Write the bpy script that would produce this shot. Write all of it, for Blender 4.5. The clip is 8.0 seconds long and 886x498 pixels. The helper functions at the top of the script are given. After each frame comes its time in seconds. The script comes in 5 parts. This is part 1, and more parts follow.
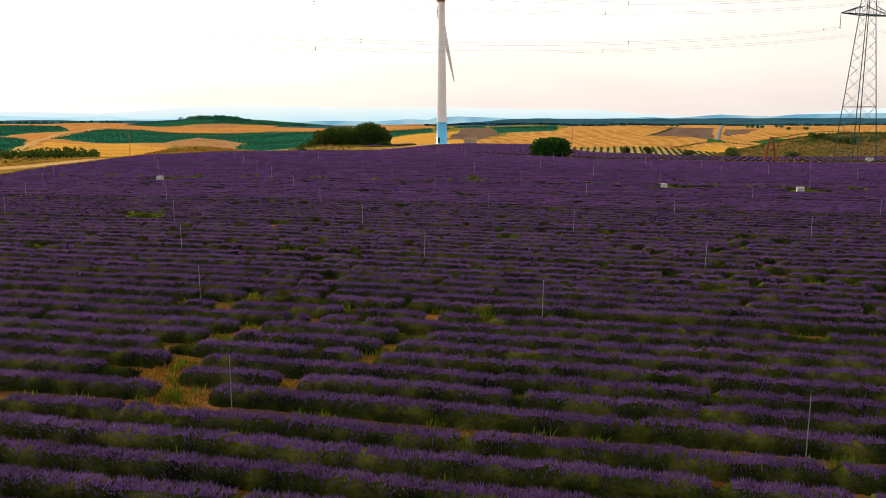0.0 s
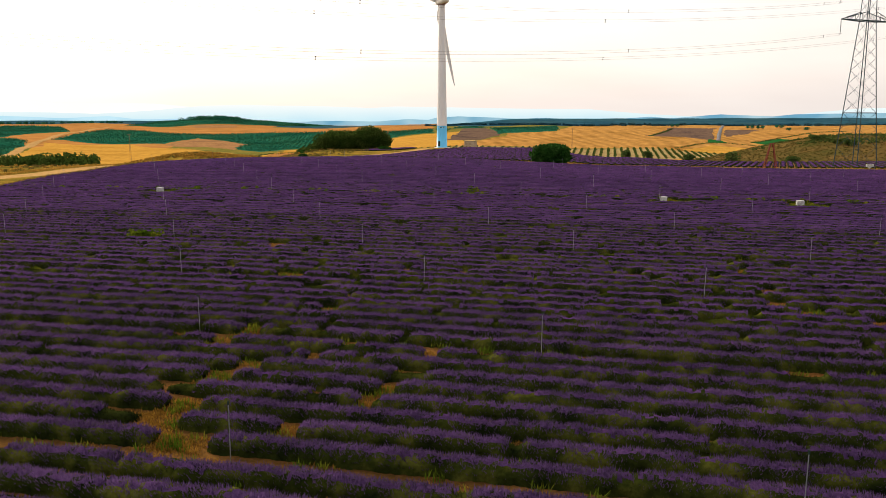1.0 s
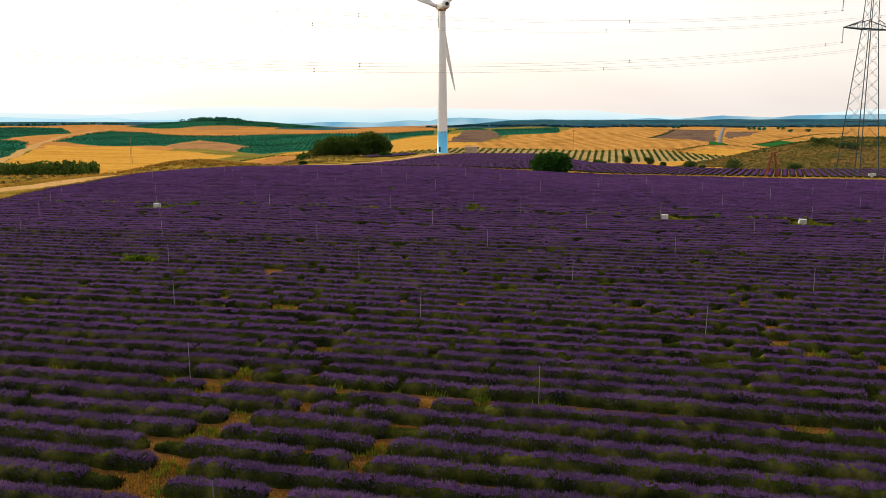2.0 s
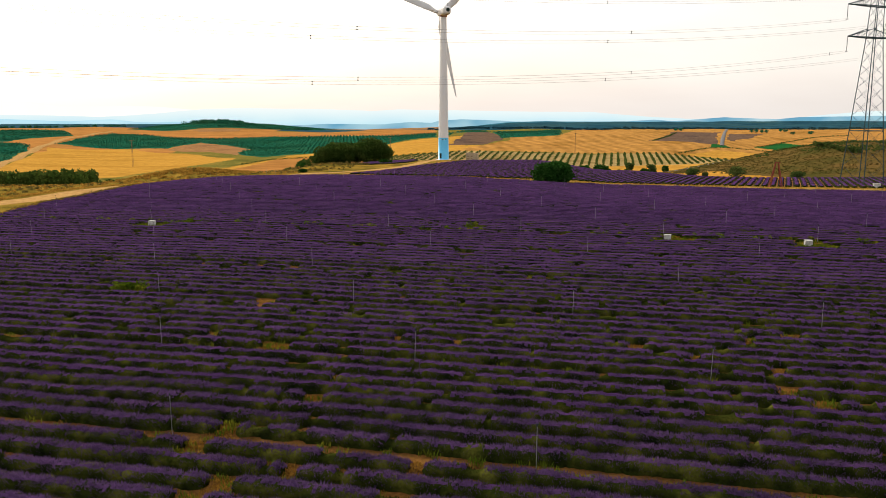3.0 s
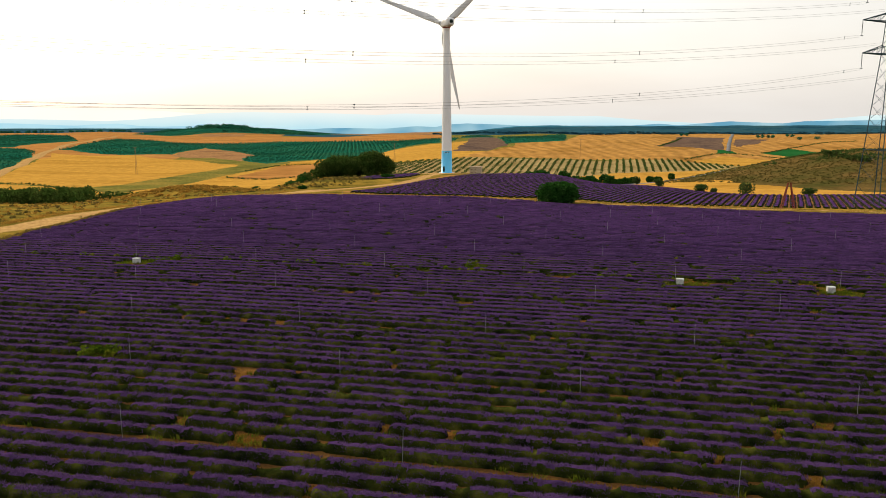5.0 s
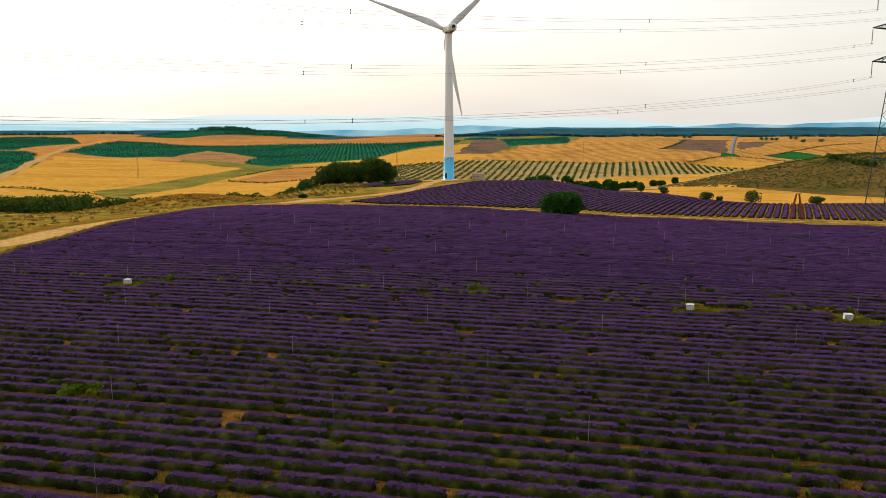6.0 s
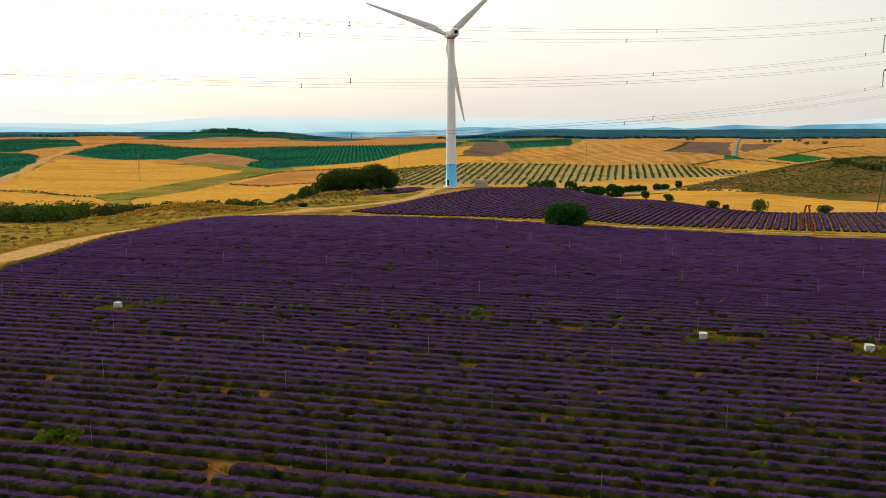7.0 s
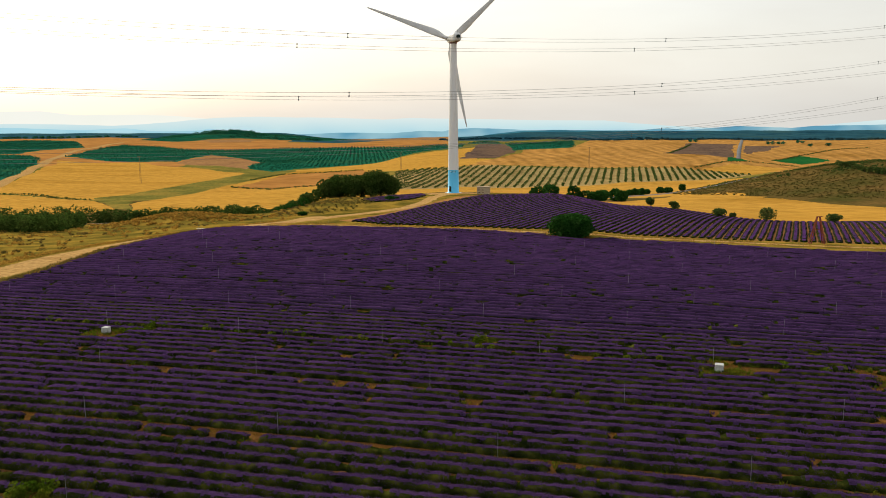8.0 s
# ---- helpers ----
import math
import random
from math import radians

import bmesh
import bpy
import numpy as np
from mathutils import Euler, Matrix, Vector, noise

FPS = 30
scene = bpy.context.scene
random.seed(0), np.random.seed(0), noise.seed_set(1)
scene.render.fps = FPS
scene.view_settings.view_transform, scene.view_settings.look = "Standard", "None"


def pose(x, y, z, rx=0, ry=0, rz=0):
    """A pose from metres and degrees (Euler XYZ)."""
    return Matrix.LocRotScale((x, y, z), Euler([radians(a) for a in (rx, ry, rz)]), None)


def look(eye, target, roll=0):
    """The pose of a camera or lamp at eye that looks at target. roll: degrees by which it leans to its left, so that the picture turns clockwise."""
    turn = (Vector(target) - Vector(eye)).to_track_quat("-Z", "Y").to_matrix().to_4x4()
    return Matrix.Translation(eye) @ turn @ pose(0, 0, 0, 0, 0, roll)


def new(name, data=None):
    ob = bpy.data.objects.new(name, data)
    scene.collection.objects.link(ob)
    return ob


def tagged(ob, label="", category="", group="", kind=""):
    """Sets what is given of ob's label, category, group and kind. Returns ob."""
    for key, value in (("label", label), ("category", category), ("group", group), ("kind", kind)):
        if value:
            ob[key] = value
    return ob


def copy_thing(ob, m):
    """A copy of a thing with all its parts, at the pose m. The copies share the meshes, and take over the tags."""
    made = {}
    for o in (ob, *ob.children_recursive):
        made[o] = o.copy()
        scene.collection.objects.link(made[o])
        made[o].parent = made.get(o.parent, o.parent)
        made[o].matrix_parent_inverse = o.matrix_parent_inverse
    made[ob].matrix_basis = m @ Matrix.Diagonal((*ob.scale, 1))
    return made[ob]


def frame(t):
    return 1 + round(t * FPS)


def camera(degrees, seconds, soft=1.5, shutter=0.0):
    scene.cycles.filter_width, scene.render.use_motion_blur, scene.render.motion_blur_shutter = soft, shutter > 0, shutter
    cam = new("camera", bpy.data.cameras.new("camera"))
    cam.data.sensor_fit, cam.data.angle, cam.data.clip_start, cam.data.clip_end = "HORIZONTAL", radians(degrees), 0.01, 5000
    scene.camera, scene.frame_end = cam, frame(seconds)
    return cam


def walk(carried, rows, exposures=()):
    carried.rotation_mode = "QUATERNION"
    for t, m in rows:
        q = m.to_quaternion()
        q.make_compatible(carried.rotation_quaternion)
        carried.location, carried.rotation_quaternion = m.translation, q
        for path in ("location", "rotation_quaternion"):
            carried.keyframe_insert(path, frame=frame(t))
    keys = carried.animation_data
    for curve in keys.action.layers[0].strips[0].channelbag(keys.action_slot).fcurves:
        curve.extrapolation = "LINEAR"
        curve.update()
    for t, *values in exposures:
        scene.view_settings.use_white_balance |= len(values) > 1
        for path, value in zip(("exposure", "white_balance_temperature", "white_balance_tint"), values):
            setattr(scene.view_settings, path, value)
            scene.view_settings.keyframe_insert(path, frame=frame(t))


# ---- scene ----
cam = camera(59.0, 8.0, soft=0.58)
# seconds, eye (x, y, z), yaw to the right, pitch, roll
PATH = [
    (0.0, -0.937, 1.479, 9.680, 2.100, -10.125, 0.013),
    (0.5, -0.943, 1.483, 10.407, 2.096, -10.149, 0.023),
    (1.0, -0.868, 1.731, 11.285, 2.073, -10.149, 0.032),
    (1.5, -0.728, 2.220, 12.239, 2.033, -10.128, 0.040),
    (2.0, -0.537, 2.939, 13.219, 1.979, -10.092, 0.048),
    (2.5, -0.311, 3.872, 14.192, 1.913, -10.044, 0.055),
    (3.0, -0.063, 4.999, 15.142, 1.835, -9.987, 0.062),
    (3.5, 0.191, 6.297, 16.066, 1.750, -9.926, 0.069),
    (4.0, 0.439, 7.745, 16.967, 1.658, -9.862, 0.075),
    (4.5, 0.671, 9.319, 17.858, 1.563, -9.799, 0.080),
    (5.0, 0.876, 11.000, 18.751, 1.465, -9.737, 0.086),
    (5.5, 1.049, 12.772, 19.657, 1.367, -9.680, 0.090),
    (6.0, 1.185, 14.625, 20.586, 1.271, -9.628, 0.095),
    (6.5, 1.283, 16.553, 21.535, 1.180, -9.581, 0.098),
    (7.0, 1.347, 18.564, 22.493, 1.095, -9.541, 0.102),
    (7.5, 1.382, 20.670, 23.435, 1.018, -9.508, 0.105),
    (8.0, 1.400, 22.898, 24.315, 0.951, -9.481, 0.107),
]
walk(cam, [(t, pose(x, y, z, 90 + pitch, 0, -yaw) @ pose(0, 0, 0, 0, 0, -roll)) for t, x, y, z, yaw, pitch, roll in PATH],
     [(0.0, 0.29, 6800, 17), (1.5, 0.29, 6750, 16), (3.5, 0.25, 6650, 13), (4.5, 0.2, 6600, 11.5), (6.5, 0.12, 6550, 9.5), (8.0, 0.02, 6500, 8)])


# ---- light ----
world = bpy.data.worlds.new("veiled_sky")
scene.world = world
world.use_nodes = True
wt = world.node_tree
wt.nodes.clear()
w_out = wt.nodes.new("ShaderNodeOutputWorld")
w_add = wt.nodes.new("ShaderNodeAddShader")
w_sky = wt.nodes.new("ShaderNodeTexSky")
w_sky.sky_type, w_sky.sun_disc = "NISHITA", False
w_sky.sun_elevation, w_sky.sun_rotation = radians(25), radians(-38)
w_sky.air_density, w_sky.dust_density = 1.2, 4.0
w_blue = wt.nodes.new("ShaderNodeBackground")
w_blue.inputs["Strength"].default_value = 0.05
w_veil = wt.nodes.new("ShaderNodeBackground")
w_veil.inputs["Strength"].default_value = 0.81
w_pos = wt.nodes.new("ShaderNodeTexCoord")
w_map = wt.nodes.new("ShaderNodeMapping")
w_map.inputs["Scale"].default_value = (1.0, 1.0, 5.0)
w_noise = wt.nodes.new("ShaderNodeTexNoise")
w_noise.inputs["Scale"].default_value, w_noise.inputs["Detail"].default_value = 2.2, 5.0
w_ramp = wt.nodes.new("ShaderNodeValToRGB")
w_ramp.color_ramp.elements[0].position, w_ramp.color_ramp.elements[0].color = 0.35, (0.90, 0.86, 0.82, 1)
w_ramp.color_ramp.elements[1].position, w_ramp.color_ramp.elements[1].color = 0.62, (1.0, 0.98, 0.94, 1)
w_toward = wt.nodes.new("ShaderNodeVectorMath")      # the veil is brightest round the hidden sun
w_toward.operation = "DOT_PRODUCT"
w_toward.inputs[1].default_value = (-0.56, 0.71, 0.42)
w_fall = wt.nodes.new("ShaderNodeMapRange")
w_fall.inputs["From Min"].default_value, w_fall.inputs["To Min"].default_value, w_fall.inputs["To Max"].default_value = -1.0, 0.6, 1.0
w_dim = wt.nodes.new("ShaderNodeVectorMath")
w_dim.operation = "SCALE"
for a, b in ((w_pos.outputs["Generated"], w_toward.inputs[0]), (w_toward.outputs["Value"], w_fall.inputs["Value"]), (w_fall.outputs["Result"], w_dim.inputs["Scale"]), (w_pos.outputs["Generated"], w_map.inputs["Vector"]), (w_map.outputs["Vector"], w_noise.inputs["Vector"]),
             (w_noise.outputs["Fac"], w_ramp.inputs["Fac"]), (w_ramp.outputs["Color"], w_dim.inputs[0]), (w_dim.outputs["Vector"], w_veil.inputs["Color"]),
             (w_sky.outputs["Color"], w_blue.inputs["Color"]), (w_blue.outputs["Background"], w_add.inputs[0]),
             (w_veil.outputs["Background"], w_add.inputs[1]), (w_add.outputs["Shader"], w_out.inputs["Surface"])):
    wt.links.new(a, b)

sun = new("sun", bpy.data.lights.new("sun", "SUN"))
sun.data.energy, sun.data.angle, sun.data.color = 3.0, radians(9), (1.0, 0.9, 0.74)
sun.matrix_world = look((-56, 71, 42), (0, 0, 0))


# ---- materials ----
def material(name, colours, scale=1.0, fine=0.0, rough=0.9, bump=0.0, stretch=(1, 1, 1), metal=0.0, vary=0.0, detail=6.0, emit=0.0, turn=0.0, island=0.0, sheer=0.0, bands=0.0):
    """A surface of two to four colours mottled at two sizes; scale and fine: cells per metre."""
    m = bpy.data.materials.new(name)
    m.use_nodes = True
    t = m.node_tree
    bsdf = t.nodes["Principled BSDF"]
    bsdf.inputs["Roughness"].default_value = rough
    bsdf.inputs["Metallic"].default_value = metal
    bsdf.inputs["Specular IOR Level"].default_value = 0.3 if rough < 0.85 else 0.0
    pos = t.nodes.new("ShaderNodeNewGeometry")
    mp = t.nodes.new("ShaderNodeMapping")
    mp.inputs["Scale"].default_value = stretch
    mp.inputs["Rotation"].default_value = (0, 0, radians(turn))
    t.links.new(pos.outputs["Position"], mp.inputs["Vector"])
    n1 = t.nodes.new("ShaderNodeTexNoise")
    n1.inputs["Scale"].default_value, n1.inputs["Detail"].default_value = scale, detail
    t.links.new(mp.outputs["Vector"], n1.inputs["Vector"])
    ramp = t.nodes.new("ShaderNodeValToRGB")
    els = ramp.color_ramp.elements
    while len(els) < len(colours):
        els.new(0.5)
    for i, c in enumerate(colours):
        els[i].position = 0.32 + 0.36 * i / max(1, len(colours) - 1)
        els[i].color = (*c, 1)
    t.links.new(n1.outputs["Fac"], ramp.inputs["Fac"])
    out = ramp.outputs["Color"]
    if bands:     # drill and mowing lines, a period in metres
        wave = t.nodes.new("ShaderNodeTexWave")
        wave.inputs["Scale"].default_value, wave.inputs["Distortion"].default_value = 0.314 / bands, 9.0
        wave.inputs["Detail"].default_value, wave.inputs["Detail Scale"].default_value = 1.0, 0.3
        w_span = t.nodes.new("ShaderNodeMapRange")
        w_span.inputs["To Min"].default_value, w_span.inputs["To Max"].default_value = 0.82, 1.08
        w_mul = t.nodes.new("ShaderNodeVectorMath")
        w_mul.operation = "SCALE"
        t.links.new(pos.outputs["Position"], wave.inputs["Vector"])
        t.links.new(wave.outputs["Fac"], w_span.inputs["Value"])
        t.links.new(out, w_mul.inputs[0])
        t.links.new(w_span.outputs["Result"], w_mul.inputs["Scale"])
        out = w_mul.outputs["Vector"]
    if fine:
        n2 = t.nodes.new("ShaderNodeTexNoise")
        n2.inputs["Scale"].default_value, n2.inputs["Detail"].default_value = fine, 4.0
        t.links.new(mp.outputs["Vector"], n2.inputs["Vector"])
        r2 = t.nodes.new("ShaderNodeMapRange")
        r2.inputs["From Min"].default_value, r2.inputs["From Max"].default_value = 0.3, 0.7
        r2.inputs["To Min"].default_value, r2.inputs["To Max"].default_value = 0.72, 1.28
        t.links.new(n2.outputs["Fac"], r2.inputs["Value"])
        mul = t.nodes.new("ShaderNodeVectorMath")
        mul.operation = "SCALE"
        t.links.new(out, mul.inputs[0])
        t.links.new(r2.outputs["Result"], mul.inputs["Scale"])
        out = mul.outputs["Vector"]
    if vary or island:
        r3 = t.nodes.new("ShaderNodeMapRange")
        k = vary or island
        r3.inputs["To Min"].default_value, r3.inputs["To Max"].default_value = 1 - k, 1 + k
        if island:
            t.links.new(pos.outputs["Random Per Island"], r3.inputs["Value"])
        else:
            info = t.nodes.new("ShaderNodeObjectInfo")
            t.links.new(info.outputs["Random"], r3.inputs["Value"])
        mul2 = t.nodes.new("ShaderNodeVectorMath")
        mul2.operation = "SCALE"
        t.links.new(out, mul2.inputs[0])
        t.links.new(r3.outputs["Result"], mul2.inputs["Scale"])
        out = mul2.outputs["Vector"]
    t.links.new(out, bsdf.inputs["Base Color"])
    if emit:
        t.links.new(out, bsdf.inputs["Emission Color"])
        bsdf.inputs["Emission Strength"].default_value = emit
    if sheer:     # thin petals and leaves let light through
        glowing = t.nodes.new("ShaderNodeBsdfTranslucent")
        both = t.nodes.new("ShaderNodeMixShader")
        both.inputs[0].default_value = sheer
        t.links.new(out, glowing.inputs["Color"])
        t.links.new(bsdf.outputs["BSDF"], both.inputs[1])
        t.links.new(glowing.outputs["BSDF"], both.inputs[2])
        t.links.new(both.outputs["Shader"], t.nodes["Material Output"].inputs["Surface"])
    if bump:
        b = t.nodes.new("ShaderNodeBump")
        b.inputs["Strength"].default_value, b.inputs["Distance"].default_value = 1.0, bump
        t.links.new((n2 if fine else n1).outputs["Fac"], b.inputs["Height"])
        t.links.new(b.outputs["Normal"], bsdf.inputs["Normal"])
    return m


M = {
    "field_soil": material("field_soil", ((0.14, 0.064, 0.017), (0.085, 0.044, 0.013), (0.21, 0.1, 0.026)), 0.25, 6.0, bump=0.05),
    "hill_soil": material("hill_soil", ((0.25, 0.115, 0.04), (0.34, 0.17, 0.055), (0.18, 0.09, 0.036)), 0.2, 4.0, bump=0.05),
    "dry_grass": material("dry_grass", ((0.09, 0.075, 0.014), (0.18, 0.125, 0.021), (0.31, 0.19, 0.03)), 0.16, 2.5, bump=0.12),
    "scrub_grass": material("scrub_grass", ((0.06, 0.056, 0.014), (0.105, 0.072, 0.021), (0.15, 0.09, 0.028)), 0.03, 0.35, bump=0.4),
    "wheat": material("wheat", ((0.37, 0.19, 0.03), (0.47, 0.25, 0.044), (0.42, 0.22, 0.036)), 0.012, 0.25, bump=0.15, stretch=(0.5, 1.6, 1), turn=12),
    "mown_wheat": material("mown_wheat", ((0.3, 0.15, 0.034), (0.42, 0.215, 0.056), (0.36, 0.182, 0.043)), 0.01, 0.12, bands=24.0),
    "stubble": material("stubble", ((0.33, 0.15, 0.04), (0.4, 0.185, 0.05), (0.28, 0.13, 0.035)), 0.008, 0.1, stretch=(0.4, 1.5, 1)),
    "fallow": material("fallow", ((0.1, 0.065, 0.046), (0.14, 0.09, 0.06), (0.085, 0.058, 0.045)), 0.02, 0.2, bump=0.2),
    "pink_fallow": material("pink_fallow", ((0.25, 0.13, 0.055), (0.3, 0.16, 0.065), (0.21, 0.11, 0.05)), 0.02, 0.2, bump=0.2),
    "verge_grass": material("verge_grass", ((0.1, 0.1, 0.022), (0.16, 0.14, 0.03), (0.25, 0.175, 0.036)), 0.03, 0.4, bump=0.2),
    # teal base colour: the distance haze over the groves is painted in
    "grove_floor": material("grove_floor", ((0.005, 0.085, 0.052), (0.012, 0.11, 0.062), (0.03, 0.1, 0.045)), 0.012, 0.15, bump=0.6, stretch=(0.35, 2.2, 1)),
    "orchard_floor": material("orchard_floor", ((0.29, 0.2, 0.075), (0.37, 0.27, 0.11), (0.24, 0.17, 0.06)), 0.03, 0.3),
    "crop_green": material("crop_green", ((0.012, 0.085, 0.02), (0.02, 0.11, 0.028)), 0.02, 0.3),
    # blue of the far air is mixed into the forest's base colour
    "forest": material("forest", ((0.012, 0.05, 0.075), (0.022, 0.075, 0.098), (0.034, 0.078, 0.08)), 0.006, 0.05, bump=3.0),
    "track": material("track", ((0.33, 0.19, 0.066), (0.43, 0.26, 0.095), (0.38, 0.225, 0.08)), 0.15, 1.5, bump=0.04),
    "pale_gravel": material("pale_gravel", ((0.6, 0.56, 0.47), (0.72, 0.68, 0.6)), 0.4, 3.0),
    "asphalt": material("asphalt", ((0.15, 0.15, 0.15), (0.2, 0.2, 0.19)), 0.1, 1.0),
    "flowers": material("flowers", ((0.049, 0.03, 0.072), (0.068, 0.039, 0.101), (0.094, 0.052, 0.132)), 0.35, 7.0, rough=1.0, vary=0.14, sheer=0.6),
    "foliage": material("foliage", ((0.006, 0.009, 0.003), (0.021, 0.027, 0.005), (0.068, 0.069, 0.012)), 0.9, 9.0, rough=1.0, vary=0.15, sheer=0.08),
    "weed": material("weed", ((0.045, 0.085, 0.006), (0.09, 0.125, 0.01), (0.16, 0.15, 0.015)), 0.7, 5.0, island=0.35, sheer=0.3),
    "straw": material("straw", ((0.27, 0.145, 0.026), (0.42, 0.245, 0.045), (0.34, 0.19, 0.032)), 0.7, 5.0, island=0.3, sheer=0.3),
    "field_straw": material("field_straw", ((0.17, 0.085, 0.014), (0.28, 0.15, 0.024), (0.22, 0.11, 0.018)), 0.7, 5.0, island=0.3, sheer=0.3),
    "pine_leaf": material("pine_leaf", ((0.028, 0.06, 0.01), (0.05, 0.085, 0.016), (0.08, 0.11, 0.024)), 0.3, 2.0, island=0.4, sheer=0.3),
    "bush_leaf": material("bush_leaf", ((0.012, 0.05, 0.008), (0.022, 0.075, 0.012), (0.035, 0.09, 0.018)), 0.5, 3.0, island=0.4, sheer=0.3),
    "olive_leaf": material("olive_leaf", ((0.04, 0.075, 0.018), (0.065, 0.1, 0.024), (0.095, 0.115, 0.03)), 0.1, 1.0, island=0.3, sheer=0.3),
    # far leaves, tinted teal in place of the haze before them
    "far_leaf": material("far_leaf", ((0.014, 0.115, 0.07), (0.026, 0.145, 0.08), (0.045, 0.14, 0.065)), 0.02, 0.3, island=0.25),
    "scrub_leaf": material("scrub_leaf", ((0.1, 0.095, 0.022), (0.15, 0.115, 0.032), (0.19, 0.125, 0.04)), 0.03, 0.6, island=0.3, sheer=0.2),
    "bark": material("bark", ((0.10, 0.07, 0.045), (0.16, 0.11, 0.07)), 3.0, 20.0, bump=0.02),
    "white_paint": material("white_paint", ((0.72, 0.73, 0.72), (0.78, 0.78, 0.77), (0.68, 0.69, 0.69)), 0.12, rough=0.45, stretch=(1, 1, 0.25)),
    "blue_paint": material("blue_paint", ((0.10, 0.52, 0.86), (0.13, 0.57, 0.9)), 0.3, rough=0.45),
    "blade": material("blade", ((0.62, 0.63, 0.63), (0.7, 0.7, 0.69)), 0.3, rough=0.4),
    "dark_vent": material("dark_vent", ((0.02, 0.035, 0.03), (0.03, 0.045, 0.04)), 2.0),
    "rust": material("rust", ((0.14, 0.028, 0.016), (0.22, 0.048, 0.022), (0.09, 0.02, 0.012)), 2.0, 12.0, rough=0.8, bump=0.01),
    "galvanised": material("galvanised", ((0.01, 0.034, 0.04), (0.02, 0.05, 0.055)), 0.5, 5.0, rough=0.7, metal=0.1),
    "cable": material("cable", ((0.2, 0.19, 0.17), (0.28, 0.26, 0.23)), 1.0, rough=0.5, metal=0.5),
    "insulator": material("insulator", ((0.05, 0.07, 0.07), (0.08, 0.1, 0.1)), 2.0, rough=0.3),
    "concrete": material("concrete", ((0.54, 0.53, 0.5), (0.64, 0.63, 0.6), (0.46, 0.45, 0.42)), 1.5, 9.0, bump=0.01),
    "old_concrete": material("old_concrete", ((0.42, 0.42, 0.4), (0.5, 0.5, 0.48), (0.34, 0.33, 0.31)), 1.5, 9.0, bump=0.01),
    "render_wall": material("render_wall", ((0.4, 0.31, 0.2), (0.48, 0.38, 0.26)), 0.8, 6.0, bump=0.01),
    "pole_metal": material("pole_metal", ((0.2, 0.21, 0.23), (0.28, 0.29, 0.31)), 3.0, rough=0.4, metal=0.6),
    "wood_pole": material("wood_pole", ((0.2, 0.13, 0.07), (0.28, 0.19, 0.11)), 1.0, 8.0),
}


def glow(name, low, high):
    """Far hills, with the haze put into a soft light of their own, mottled a little."""
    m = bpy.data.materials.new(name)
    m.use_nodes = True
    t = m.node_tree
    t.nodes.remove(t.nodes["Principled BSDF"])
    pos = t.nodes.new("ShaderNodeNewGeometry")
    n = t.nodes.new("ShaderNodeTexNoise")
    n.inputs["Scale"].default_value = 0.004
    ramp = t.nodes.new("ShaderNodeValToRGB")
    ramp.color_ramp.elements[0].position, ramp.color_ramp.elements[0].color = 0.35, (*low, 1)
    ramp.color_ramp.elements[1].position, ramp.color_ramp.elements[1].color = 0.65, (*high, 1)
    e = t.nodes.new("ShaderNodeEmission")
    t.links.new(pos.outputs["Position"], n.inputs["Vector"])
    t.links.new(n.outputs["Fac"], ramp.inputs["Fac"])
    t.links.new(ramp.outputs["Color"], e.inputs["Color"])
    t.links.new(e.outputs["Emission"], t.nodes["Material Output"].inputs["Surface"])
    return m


# the glow colours carry the haze, paler with each farther range
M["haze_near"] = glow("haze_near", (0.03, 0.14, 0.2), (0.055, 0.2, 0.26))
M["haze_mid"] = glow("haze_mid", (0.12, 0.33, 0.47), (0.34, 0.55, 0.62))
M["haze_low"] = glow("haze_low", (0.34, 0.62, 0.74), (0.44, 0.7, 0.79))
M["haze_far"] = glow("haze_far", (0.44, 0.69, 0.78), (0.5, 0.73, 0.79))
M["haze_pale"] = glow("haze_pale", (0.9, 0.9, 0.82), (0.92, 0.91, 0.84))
fade = M["haze_far"].node_tree      # haze put into the colour: the far range pales towards its crest
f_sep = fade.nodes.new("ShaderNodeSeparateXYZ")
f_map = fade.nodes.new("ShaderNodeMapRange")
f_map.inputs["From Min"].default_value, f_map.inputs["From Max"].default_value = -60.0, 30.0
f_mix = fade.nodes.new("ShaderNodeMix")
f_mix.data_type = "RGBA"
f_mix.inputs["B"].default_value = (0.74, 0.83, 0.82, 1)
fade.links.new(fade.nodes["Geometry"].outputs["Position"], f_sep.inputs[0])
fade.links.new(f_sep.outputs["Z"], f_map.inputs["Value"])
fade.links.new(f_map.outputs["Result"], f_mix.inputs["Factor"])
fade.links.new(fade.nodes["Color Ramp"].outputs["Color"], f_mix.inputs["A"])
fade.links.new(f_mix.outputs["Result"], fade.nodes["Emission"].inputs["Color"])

fuzz = M["flowers"].node_tree.nodes["Principled BSDF"]      # the downy sheen of lavender heads
fuzz.inputs["Sheen Weight"].default_value, fuzz.inputs["Sheen Roughness"].default_value = 0.4, 0.45
fuzz.inputs["Sheen Tint"].default_value = (0.55, 0.17, 0.85, 1)


# ---- shape of the land ----
def smooth(a, b, v):
    k = np.clip((v - a) / (b - a), 0, 1)
    return k * k * (3 - 2 * k)


